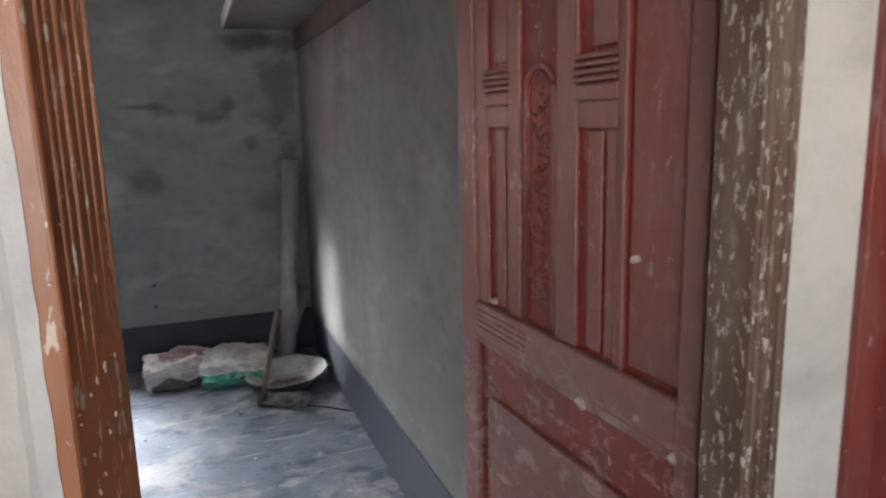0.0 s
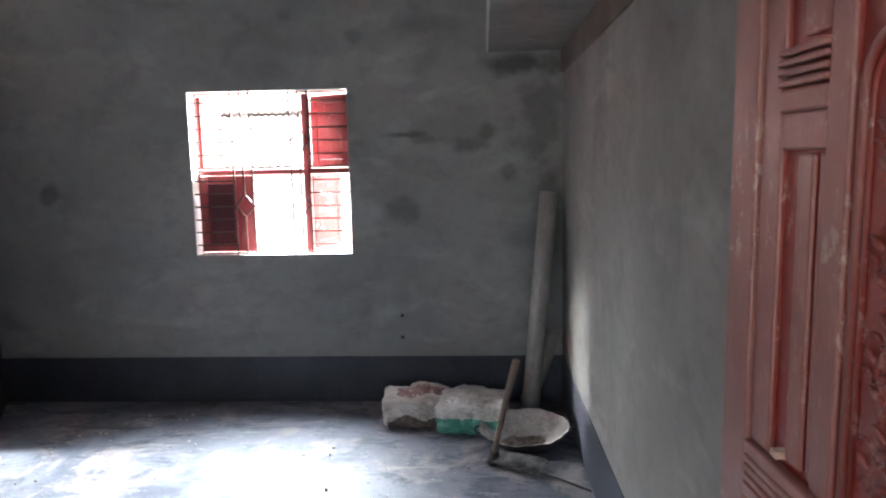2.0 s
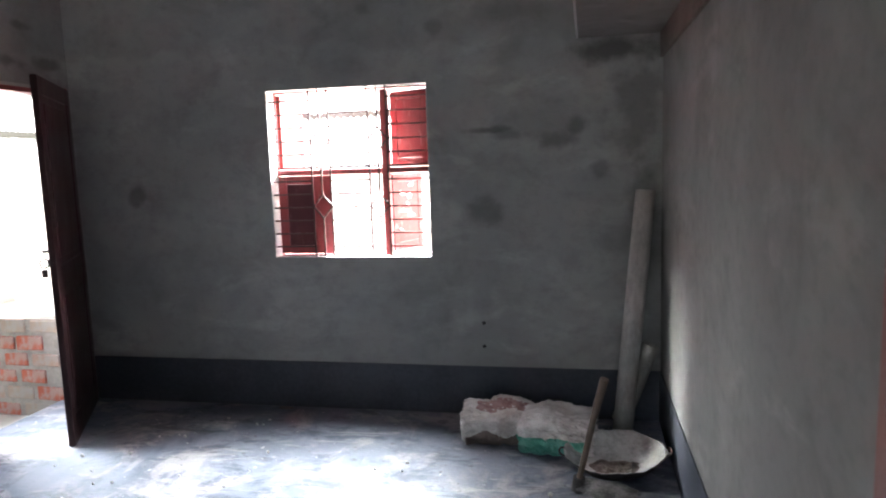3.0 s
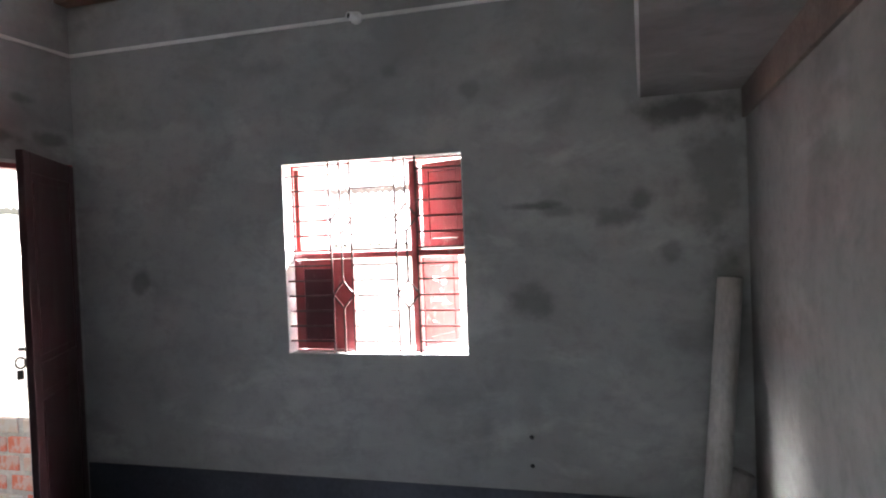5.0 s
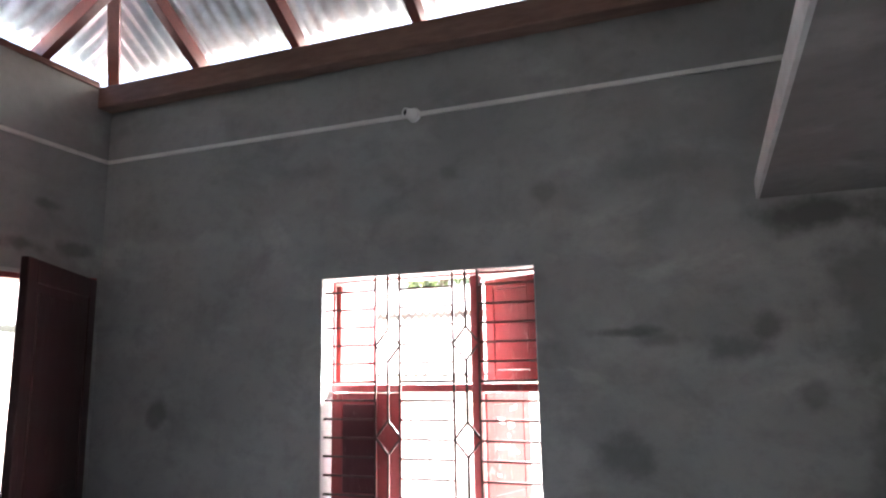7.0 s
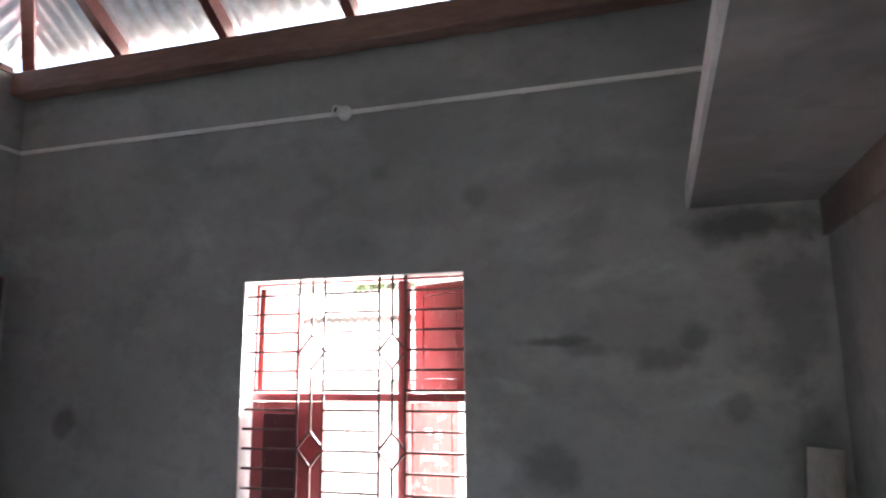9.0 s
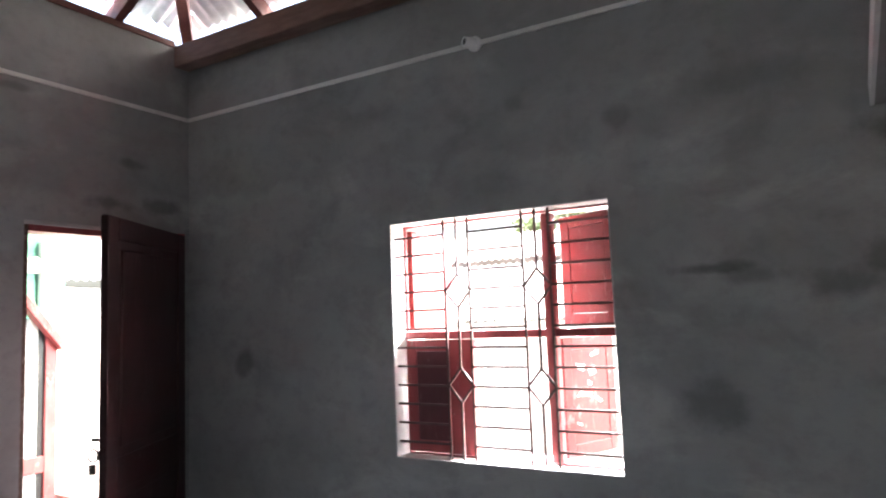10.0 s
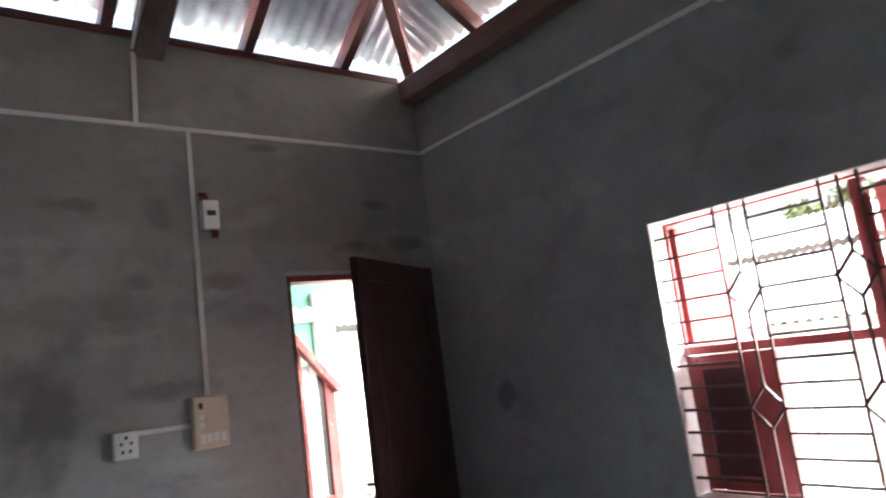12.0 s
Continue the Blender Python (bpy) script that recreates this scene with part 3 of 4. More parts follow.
for x in (VX[0], VX[2], VX[3], VX[5]):
    steel("upright", (x, GY, WZ0), (x, GY, WZ1))
for x in (VX[1], VX[4]):
    for z0, z1 in ((WZ0, 1.212), (1.356, 1.612), (1.755, WZ1)):
        steel("upright", (x, GY, z0), (x, GY, z1))
    for zc in (1.284, 1.684):
        c = [(x - 0.06, zc), (x, zc + 0.072), (x + 0.06, zc), (x, zc - 0.072)]
        for p, q in zip(c, c[1:] + c[:1]):
            steel("diamond_bar", (p[0], GY, p[1]), (q[0], GY, q[1]))
for k in range(12):
    z = 1.932 - 0.0815 * k
    for x0, x1 in ((WX0, VX[0]), (VX[2], VX[3]), (VX[5], WX1)):
        steel("crossbar", (x0, GY, z), (x1, GY, z))

# ---- side door ----
door2 = thing("door_2", "dark maroon wooden side door standing ajar", "door", kind="structure")
bm = bmesh.new()
box(bm, -0.12, -0.02, DY0, DY0 + 0.03, 0.0, DZ, bevel=0.004)
part("jamb", bm, M_JAMB_RAW, door2, "plaster-smeared brown jamb")
bm = bmesh.new()
box(bm, -0.12, 0.02, DY1 - 0.045, DY1, 0.0, DZ, bevel=0.004)
part("jamb", bm, M_MAROON, door2)
bm = bmesh.new()
box(bm, -0.12, -0.012, DY0 + 0.03, DY1 - 0.045, DZ - 0.048, DZ - 0.018, bevel=0.003)
part("head", bm, M_MAROON, door2, "maroon painted door head")
bm = bmesh.new()
box(bm, -0.12, -0.004, DY0 + 0.002, DY1 - 0.045, DZ - 0.018, DZ, bevel=0.003)
part("head_plaster", bm, M_EDGE, door2, "pale plastered edge over the door head")
HINGE, FREE = Vector((0.022, 4.438)), Vector((0.425, 3.73))
ang = math.atan2(FREE.y - HINGE.y, FREE.x - HINGE.x)
LW = (FREE - HINGE).length
LM = Matrix.Translation((HINGE.x, HINGE.y, 0.006)) @ Matrix.Rotation(ang, 4, "Z")


def panelled_leaf(width, height, mat, parent, m, rows, thick=0.035):
    bm = bmesh.new()
    box(bm, 0, width, -0.010, 0.010, 0, height)
    st = 0.09
    for x0, x1, z0, z1 in ((0, st, 0, height), (width - st, width, 0, height), (st, width - st, height - 0.1, height), (st, width - st, 0, 0.14), (st, width - st, rows - 0.07, rows + 0.07)):
        box(bm, x0, x1, -thick / 2, thick / 2, z0, z1, bevel=0.004)
    bm.transform(m)
    leaf = part("leaf", bm, mat, parent)
    for z0, z1 in ((0.14, rows - 0.07), (rows + 0.07, height - 0.1)):
        bm = bmesh.new()
        box(bm, st + 0.035, width - st - 0.035, -0.016, 0.016, z0 + 0.04, z1 - 0.04, bevel=0.006)
        bm.transform(m)
        part("panel", bm, mat, leaf)
    return leaf


HZ = 1.05
leaf2 = panelled_leaf(LW, 2.06, M_DARKDOOR, door2, LM, 0.95)
bm = bmesh.new()
tube(bm, [(LW - 0.006, -0.042 + 0.022 * math.cos(a), HZ + 0.026 * math.sin(a)) for a in [math.pi * 2 * k / 14 for k in range(15)]], 0.005, 8, False)
box(bm, LW - 0.012, LW + 0.004, -0.046, -0.012, HZ + 0.058, HZ + 0.074, bevel=0.002)
box(bm, LW - 0.012, LW + 0.002, -0.026, -0.012, HZ - 0.02, HZ + 0.02, bevel=0.002)
bm.transform(LM)
part("hasp", bm, M_IRON, leaf2, "dark iron ring hasp")
bm = bmesh.new()
box(bm, LW - 0.014, LW + 0.004, -0.058, -0.030, HZ - 0.078, HZ - 0.034, bevel=0.004)
bm.transform(LM)
part("padlock", bm, M_IRON, leaf2, "small dark padlock")

# ---- entry door ----
door1 = thing("door_1", "carved dusty red wooden entry door standing wide open", "door", kind="structure")
# the moulded face slants in from the hall side
bm = bmesh.new()
JA, JB = Vector((EX0 + 0.021, EY0 - 0.012, 0)), Vector((EX0 + 0.056, EY0 + 0.075, 0))
outline = [(EX0, EY0 - 0.012), (JA.x, JA.y), (JB.x, JB.y), (EX0 + 0.052, EY0 + 0.115), (EX0, EY0 + 0.115)]
low, high = [bm.verts.new((x, y, 0)) for x, y in outline], [bm.verts.new((x, y, DZ)) for x, y in outline]
for k in range(5):
    bm.faces.new((low[k], low[(k + 1) % 5], high[(k + 1) % 5], high[k]))
bm.faces.new(low)
bm.faces.new(high)
for f, r in ((0.04, 0.006), (0.24, 0.0035), (0.36, 0.003), (0.50, 0.0045), (0.66, 0.003), (0.80, 0.0035), (0.97, 0.005)):
    p = JA.lerp(JB, f)
    tube(bm, [(p.x - 0.004, p.y + 0.002, 1.22 + 0.1 * f), (p.x, p.y, 1.44 + 0.1 * f), (p.x, p.y, DZ)], r * 0.62, 10)
jamb1 = part("jamb", bm, M_JAMB, door1, "varnished brown moulded jamb with chipped edges")
bm = bmesh.new()
prev = None
for k in range(85):
    z = DZ * k / 84
    w = 0.004 + 0.003 * noise.noise(Vector((3.1, 0.0, z * 9))) + 0.002 * noise.noise(Vector((7.7, 0.0, z * 31)))
    y = EY0 - 0.0135
    cur = [bm.verts.new(p) for p in ((EX0 - 0.012 - w, EY0 - 0.0005, z), (EX0 - 0.006, y - 0.002, z), (EX0 + 0.004 + w, y, z), (EX0 + 0.004 + w, y + 0.004, z))]
    if prev:
        for n in range(3):
            bm.faces.new((prev[n], prev[n + 1], cur[n + 1], cur[n]))
    prev = cur
part("plaster_bead", bm, M_EDGE, door1, "ragged bead of pale plaster along the jamb")
JM = Matrix.Translation(JA) @ Matrix.Rotation(math.atan2(JB.y - JA.y, JB.x - JA.x), 4, "Z")


def splash(u, z, r, m, parent, tall=0.8, top=0.026, rim=0.021, low=0.002):
    """A dried, ragged splash of plaster on a door or jamb."""
    bm = bmesh.new()
    n = 14
    ring = [bm.verts.new((u + r * (1 + 0.3 * math.sin(3 * a + z * 50)) * math.cos(a), rim, z + r * tall * (1 + 0.35 * math.cos(2 * a + u * 60)) * math.sin(a))) for a in [2 * math.pi * k / n for k in range(n)]]
    base = [bm.verts.new((v.co.x, low, v.co.z)) for v in ring]
    tip = bm.verts.new((u, top, z))
    for k in range(n):
        bm.faces.new((ring[k], ring[(k + 1) % n], tip))
        bm.faces.new((base[k], base[(k + 1) % n], ring[(k + 1) % n], ring[k]))
    bm.transform(m)
    part("plaster_splash", bm, M_SPLAT, parent, "dried splash of pale plaster")


for u, z, r in ((0.058, 1.371, 0.0055), (0.043, 1.364, 0.0039), (0.076, 1.375, 0.0028), (0.031, 1.356, 0.0023), (0.066, 1.323, 0.0032), (0.053, 1.312, 0.0028), (0.011, 1.347, 0.0019), (0.012, 1.338, 0.0019), (0.025, 1.305, 0.0023), (0.038, 1.28, 0.0024), (0.027, 1.269, 0.0036), (0.018, 1.503, 0.0018), (0.065, 1.62, 0.0023), (0.028, 1.456, 0.0015), (-0.003, 1.46, 0.0021), (0.002, 1.579, 0.0021), (0.026, 1.525, 0.0018)):
    splash(u, z, r * 0.42, JM, jamb1, 1.7, -0.002, -0.001, 0.002)
bm = bmesh.new()
box(bm, EX1 - 0.055, EX1, EY0 - 0.012, EY1 - 0.062, 0.0, DZ, bevel=0.003)
box(bm, EX1 - 0.012, EX1, EY1 - 0.062, EY1, 0.0, DZ)
for x, r in ((EX1 - 0.046, 0.005), (EX1 - 0.032, 0.004), (EX1 - 0.012, 0.006)):
    tube(bm, [(x, EY0 - 0.012, 0.0), (x, EY0 - 0.012, DZ)], r, 8)
part("jamb", bm, M_JAMB_RAW, door1, "brown jamb smeared with plaster")
bm = bmesh.new()
box(bm, EX0 + 0.047, EX1 - 0.055, EY0 - 0.012, EY1 - 0.04, DZ - 0.045, DZ, bevel=0.003)
part("head", bm, M_JAMB, door1)

H1, F1 = Vector((3.588, 0.478)), Vector((3.552, 1.25))
EM = Matrix.Translation((H1.x, H1.y, 0.02)) @ Matrix.Rotation(math.atan2(F1.y - H1.y, F1.x - H1.x), 4, "Z")
EW = (F1 - H1).length
bm = bmesh.new()
box(bm, 0, EW, -0.016, 0.004, 0, 2.03)
RAISED = [(0, 0.046, 0, 2.03, 0.02), (EW - 0.075, EW, 0, 2.03, 0.02), (0.046, EW - 0.075, 1.96, 2.03, 0.02),
          (0.046, EW - 0.075, 0, 0.14, 0.02), (0.046, EW - 0.075, 1.07, 1.15, 0.022),
          (0.046, EW - 0.075, 1.045, 1.07, 0.014), (0.180, 0.192, 1.15, 1.96, 0.016), (0.192, 0.206, 1.15, 1.96, 0.013),
          (0.312, 0.375, 1.15, 1.96, 0.014), (0.505, 0.548, 1.15, 1.96, 0.014), (0.646, EW - 0.075, 1.15, 1.96, 0.013), (0.052, 0.172, 1.162, 1.948, 0.009)]
for u0, u1, z0, z1, h in RAISED:
    box(bm, u0, u1, -0.019, h, z0, z1, bevel=0.004)
leaf1 = part("leaf", bm, M_CARVED, door1, m=EM)
# pediments with ridges over the two narrow slots
for u0, u1, b0, b1 in ((0.206, 0.312, 0.243, 0.280), (0.548, 0.646, 0.572, 0.607)):
    bm = bmesh.new()
    box(bm, u0 - 0.004, u1 + 0.004, 0.003, 0.016, 1.582, 1.609, bevel=0.004)
    for k in range(4):
        box(bm, u0 - 0.004, u1 + 0.004, 0.003, 0.021, 1.612 + 0.012 * k, 1.620 + 0.012 * k, bevel=0.003)
    box(bm, u0 - 0.002, u1 + 0.002, 0.003, 0.012, 1.538, 1.583, bevel=0.004)
    part("pediment", bm, M_CARVED, leaf1, "ridged carved pediment")
    bm = bmesh.new()
    box(bm, b0, b1, 0.003, 0.012, 1.16, 1.535, bevel=0.004)
    box(bm, u0, b0 - 0.012, 0.003, 0.012, 1.16, 1.536, bevel=0.003)
    box(bm, u0 + 0.004, u1 - 0.040, 0.003, 0.012, 1.665, 1.955, bevel=0.004)
    part("slot_bead", bm, M_CARVED, leaf1)
bm = bmesh.new()
for k in range(4):
    box(bm, 0.47, 0.69, 0.018, 0.0255, 1.086 + 0.013 * k, 1.094 + 0.013 * k, bevel=0.003)
part("rail_ridges", bm, M_CARVED, leaf1, "carved ridges on the middle rail")
# carved arch with a scroll of vines
bm = bmesh.new()
uc, r0 = 0.440, 0.053
arc = [(uc - r0, 0.006, 1.16)] + [(uc - r0 * math.cos(a), 0.006, 1.598 + r0 * math.sin(a)) for a in [math.pi * k / 12 for k in range(13)]] + [(uc + r0, 0.006, 1.16)]
tube(bm, arc, 0.0065, 8)
tube(bm, [(uc + (p[0] - uc) * 0.78, 0.005, p[2] - 0.012 if p[2] > 1.2 else 1.17) for p in arc], 0.0035, 8)
vine = [(uc + 0.013 * math.sin(k * 0.36), 0.003, 1.185 + k * 0.0062) for k in range(70)]
tube(bm, vine, 0.0034, 7)
for k in range(2, 68, 3):
    u, y, z = vine[k]
    s = -1 if k % 2 else 1
    reach = 0.011 + 0.004 * math.sin(k * 1.7)
    tube(bm, [(u + s * (0.004 + reach * (1 - math.cos(a))), 0.0035, z + reach * math.sin(a)) for a in [0.5 * j for j in range(9)]], [0.0042 - 0.0003 * j for j in range(9)], 6)
    tube(bm, [(u, 0.003, z), (u - s * 0.012, 0.005, z + 0.010), (u - s * 0.026, 0.003, z + 0.014)], [0.003, 0.0058, 0.0015], 6)
part("arch_carving", bm, M_CARVED, leaf1, "arched panel with carved vine scroll")
bm = bmesh.new()
box(bm, 0.085, EW - 0.12, 0.003, 0.016, 0.19, 0.93, bevel=0.012)
part("panel", bm, M_CARVED, leaf1)
for u, z, r in ((0.285, 1.055, 0.018), (0.615, 1.165, 0.012), (0.50, 1.13, 0.011), (0.15, 1.34, 0.009), (0.13, 1.09, 0.015), (0.05, 1.06, 0.014)):
    splash(u, z, r * 0.65, Matrix.Identity(4), leaf1)
bm = bmesh.new()
for z in (1.13, 1.17, 1.215):
    box(bm, EW - 0.004, EW + 0.012, -0.012, 0.012, z, z + 0.026, bevel=0.002)
part("lock", bm, M_IRON, leaf1, "dark iron lock bolts in the edge")
for z in (0.25, 1.0, 1.8):
    bm = bmesh.new()
    tube(bm, [(-0.004, -0.021, z - 0.05), (-0.004, -0.021, z + 0.05)], 0.007, 10)
    part("hinge", bm, M_IRON, leaf1)

door3 = thing("door_3", "closed reddish brown wooden door along the hall wall", "door", kind="structure")
bm = bmesh.new()
box(bm, 3.71, 3.755, EY0 - 0.012, EY1, 0, DZ, bevel=0.003)
part("jamb", bm, M_DOOR, door3)
bm = bmesh.new()
box(bm, 4.505, 4.55, EY0 - 0.012, EY1, 0, DZ, bevel=0.003)
part("jamb", bm, M_DOOR, door3)
bm = bmesh.new()
box(bm, 3.755, 4.505, EY0 + 0.03, EY0 + 0.07, 0.01, DZ - 0.002, bevel=0.003)
part("leaf", bm, M_DOOR, door3)

# ---- wiring on the walls ----
CZ = 2.73


def conduit(name, runs, label):
    th = tagged(new(name), label, "wire conduit")
    for a, b, up in runs:
        bm = bmesh.new()
        bar(bm, a, b, 0.020, 0.012, up=up, bevel=0.002)
        part("channel", bm, M_PVC, th)
        n = Vector(up)
        k = int((Vector(b) - Vector(a)).length / 0.55)
        for i in range(1, k + 1):
            p = Vector(a).lerp(Vector(b), i / (k + 1))
            cl = bmesh.new()
            d = (Vector(b) - Vector(a)).normalized() * 0.006
            bar(cl, p - d + n * 0.002, p + d + n * 0.002, 0.024, 0.013, up=up)
            part("clip", cl, M_PVC, th)
    return th


conduit("wire_conduit", [((0.006, YN - 0.006, CZ), (XR, YN - 0.006, CZ), (0, 1, 0))], "thin white plastic wire conduit along the window wall")
conduit("wire_conduit", [((0.006, EY1, CZ), (0.006, YN - 0.012, CZ), (1, 0, 0)),
                         ((0.006, 2.997, CZ + 0.011), (0.006, 3.003, 3.06), (1, 0, 0)),
                         ((0.006, 3.212, CZ - 0.011), (0.006, 3.215, 1.565), (1, 0, 0)),
                         ((0.006, 3.135, 1.452), (0.006, 2.93, 1.455), (1, 0, 0))], "white plastic wire conduit branching down the side wall")
conduit("wire_conduit", [((0.01, 2.999, 3.08), (RIDGE, 2.999, 3.08 + (RIDGE - 0.01) * PITCH), (0, 1, 0))], "white plastic wire conduit clipped along the timber rafter")

holder = thing("bulb_holder", "white plastic batten lamp holder without a bulb", "lamp holder")
hm = Matrix.Rotation(radians(90), 4, "X")
bm = bmesh.new()
lathe(bm, [(0.0, 0.0), (0.033, 0.0), (0.033, 0.010), (0.028, 0.016), (0.0, 0.016)], (1.845, YN, CZ), 28, hm)
part("base", bm, M_WHITE, holder)
tilt = Matrix.Rotation(radians(90), 4, "X") @ Matrix.Rotation(radians(-28), 4, "Y")
bm = bmesh.new()
lathe(bm, [(0.024, 0.0), (0.023, 0.025), (0.021, 0.050), (0.016, 0.052), (0.016, 0.025), (0.0, 0.025)], (1.845, YN - 0.012, CZ), 28, tilt)
part("socket", bm, M_WHITE, holder)
bm = bmesh.new()
lathe(bm, [(0.0, 0.047), (0.015, 0.047), (0.015, 0.028)], (1.845, YN - 0.012, CZ), 20, tilt)
part("contact", bm, M_BLACK, holder, "dark socket mouth")

bm = bmesh.new()
tube(bm, [(1.36, 4.245, 3.385), (1.383, 4.285, 3.355), (1.40, 4.325, 3.33), (1.435, 4.34, 3.32), (1.432, 4.31, 3.335), (1.405, 4.29, 3.35)], 0.0035, 7)
tagged(part("tie_wire", bm, M_IRON), "loop of dark binding wire hanging under the roof sheets", "wire")

breaker = thing("circuit_breaker", "small white circuit breaker with red-brown wires", "circuit breaker")
bm = bmesh.new()
box(bm, 0.0, 0.05, 3.238, 3.31, 2.272, 2.40, bevel=0.004)
part("case", bm, M_WHITE, breaker)
bm = bmesh.new()
box(bm, 0.045, 0.054, 3.256, 3.294, 2.330, 2.352, bevel=0.002)
part("rocker", bm, M_BLACK, breaker, "black switch rocker")
for z0, z1, y in ((2.395, 2.435, 3.25), (2.235, 2.278, 3.285)):
    for dy in (0, 0.016):
        bm = bmesh.new()
        tube(bm, [(0.02, y + dy, z0), (0.026, y + dy + 0.004, (z0 + z1) / 2), (0.012, y + dy - 0.006, z1)], 0.008, 8)
        part("wire", bm, M_WIRE, breaker)

board = thing("switch_board", "aged cream switch board with four rocker switches", "switch board")
bm = bmesh.new()
box(bm, 0.0, 0.045, 3.137, 3.283, 1.352, 1.562, bevel=0.005)
part("box", bm, M_CREAM, board)
bm = bmesh.new()
box(bm, 0.044, 0.05, 3.142, 3.278, 1.357, 1.557, bevel=0.002)
part("plate", bm, M_CREAM, board)
for k in range(4):
    bm = bmesh.new()
    box(bm, 0.049, 0.056, 3.158 + 0.028 * k, 3.180 + 0.028 * k, 1.375, 1.412, bevel=0.002)
    part("switch", bm, M_WHITE, board, "white rocker switch")
bm = bmesh.new()
box(bm, 0.049, 0.053, 3.160, 3.176, 1.512, 1.538, bevel=0.001)
part("fuse", bm, M_BLACK, board, "small black fuse")
for z in (1.45, 1.478):
    bm = bmesh.new()
    box(bm, 0.049, 0.053, 3.158, 3.180, z - 0.01, z + 0.01, bevel=0.002)
    part("indicator", bm, M_WHITE, board)

socket = thing("power_socket", "white five-pin wall power socket", "power socket")
bm = bmesh.new()
box(bm, 0.0, 0.035, 2.840, 2.928, 1.366, 1.468, bevel=0.004)
part("case", bm, M_WHITE, socket)
for y, z in ((2.884, 1.447), (2.866, 1.425), (2.902, 1.425), (2.870, 1.395), (2.897, 1.395)):
    bm = bmesh.new()
    box(bm, 0.034, 0.0365, y - 0.005, y + 0.005, z - 0.006, z + 0.006)
    part("pin_hole", bm, M_BLACK, socket)

# two drilled holes low in the window wall
for z in (0.568, 0.425):
    bm = bmesh.new()
    lathe(bm, [(0.0, -0.002), (0.008, -0.002), (0.011, 0.001), (0.0, 0.001)], (2.682, YN - 0.002, z), 12, hm)
    tagged(part("wall_plug", bm, M_BLACK), "dark drilled plug hole in the plaster", "wall plug")

# ---- things in the corner ----


def pipe(a, b, r, label):
    a, b = Vector(a), Vector(b)
    ax = (b - a)
    bm = bmesh.new()
    q = ax.to_track_quat("Z", "Y").to_matrix().to_4x4()
    n = ax.length
    lathe(bm, [(r - 0.006, 0.0), (r, 0.0), (r, n * 0.5), (r, n), (r - 0.006, n), (r - 0.006, 0.0)], a, 32, q)
    return tagged(part("pipe", bm, M_PIPE), label, "pipe", "pipes in the corner")


pipe((3.475, 4.27, 0.012), (3.605, 4.42, 1.345), 0.054, "tall dusty off-white plastic pipe leaning in the corner")
pipe((3.47, 4.405, 0.03), (3.64, 4.44, 0.47), 0.05, "short dusty off-white plastic pipe leaning in the corner")


def sack(name, size, m, seed, mats, pick, label, group="cement sacks"):
    """A half-empty woven sack: a slumped block with pinched ends and sharp creases."""
    bm = bmesh.new()
    bmesh.ops.create_cube(bm, size=2.0)
    bmesh.ops.subdivide_edges(bm, edges=bm.edges[:], cuts=27, use_grid_fill=True)
    for v in bm.verts:
        p = v.co.copy()
        e = 9.0
        p *= (abs(p.x) ** e + abs(p.y) ** e + abs(p.z) ** e) ** (-1 / e)
        q = Vector((p.x * 1.5 + seed, p.y * 1.2, p.z * 0.9))
        fold = 0.7 * abs(noise.noise(q * 1.3)) + 0.7 * abs(noise.noise(q * 3.1)) + 0.42 * abs(noise.noise(q * 6.5)) + 0.18 * abs(noise.noise(q * 13))
        sag = noise.noise(Vector((p.x * 1.1, p.y * 0.8, seed)))
        p += p.normalized() * (0.07 - fold * 0.30)
        if p.z > 0:
            p.z *= 0.84 + 0.30 * sag - 0.16 * max(abs(p.x) - 0.6, 0)
            p.y *= 1.0 - 0.10 * p.z
        else:
            p.z = -min(-p.z, 0.88)
            if p.y < 0:
                p.y *= 1.0 - 0.22 * max(-0.35 - p.z, 0)
        v.co = Vector((p.x * size[0] / 2, p.y * size[1] / 2, (p.z + 0.88) * size[2] / 1.88))
    for f in bm.faces:
        f.smooth = False
        f.material_index = pick(f.calc_center_median(), size)
    bm.transform(m)
    return tagged(part(name, bm, mats), label, "sack", group)


def pick_a(c, s):
    # low front faces take a dark brown that paints the shadow under the overhang
    if c.y < 0 and c.z < 0.068 - 0.02 * math.sin(c.x * 30) and c.x > -s[0] * 0.40:
        return 1
    if c.z > 0.10 and -0.11 < c.x < 0.17 and -0.08 < c.y < 0.06 and noise.noise(c * 45) > -0.28:
        return 2
    return 0


def pick_b(c, s):
    return 1 if c.y < -s[1] * 0.24 and c.z < 0.10 and c.x < s[0] * 0.42 else 0


sack("cement_sack", (0.40, 0.34, 0.20), pose(2.79, 4.19, 0.0, 0, 0, 4), 3.1, [M_SACKW, M_SACK_SHADE, M_PRINT], pick_a, "crumpled white printed cement sack lying on the floor")
sack("cement_sack", (0.40, 0.36, 0.21), pose(3.13, 4.09, 0.0, 0, 0, -6), 8.4, [M_SACKW, M_SACKG], pick_b, "crumpled white and green cement sack beside the pipes")

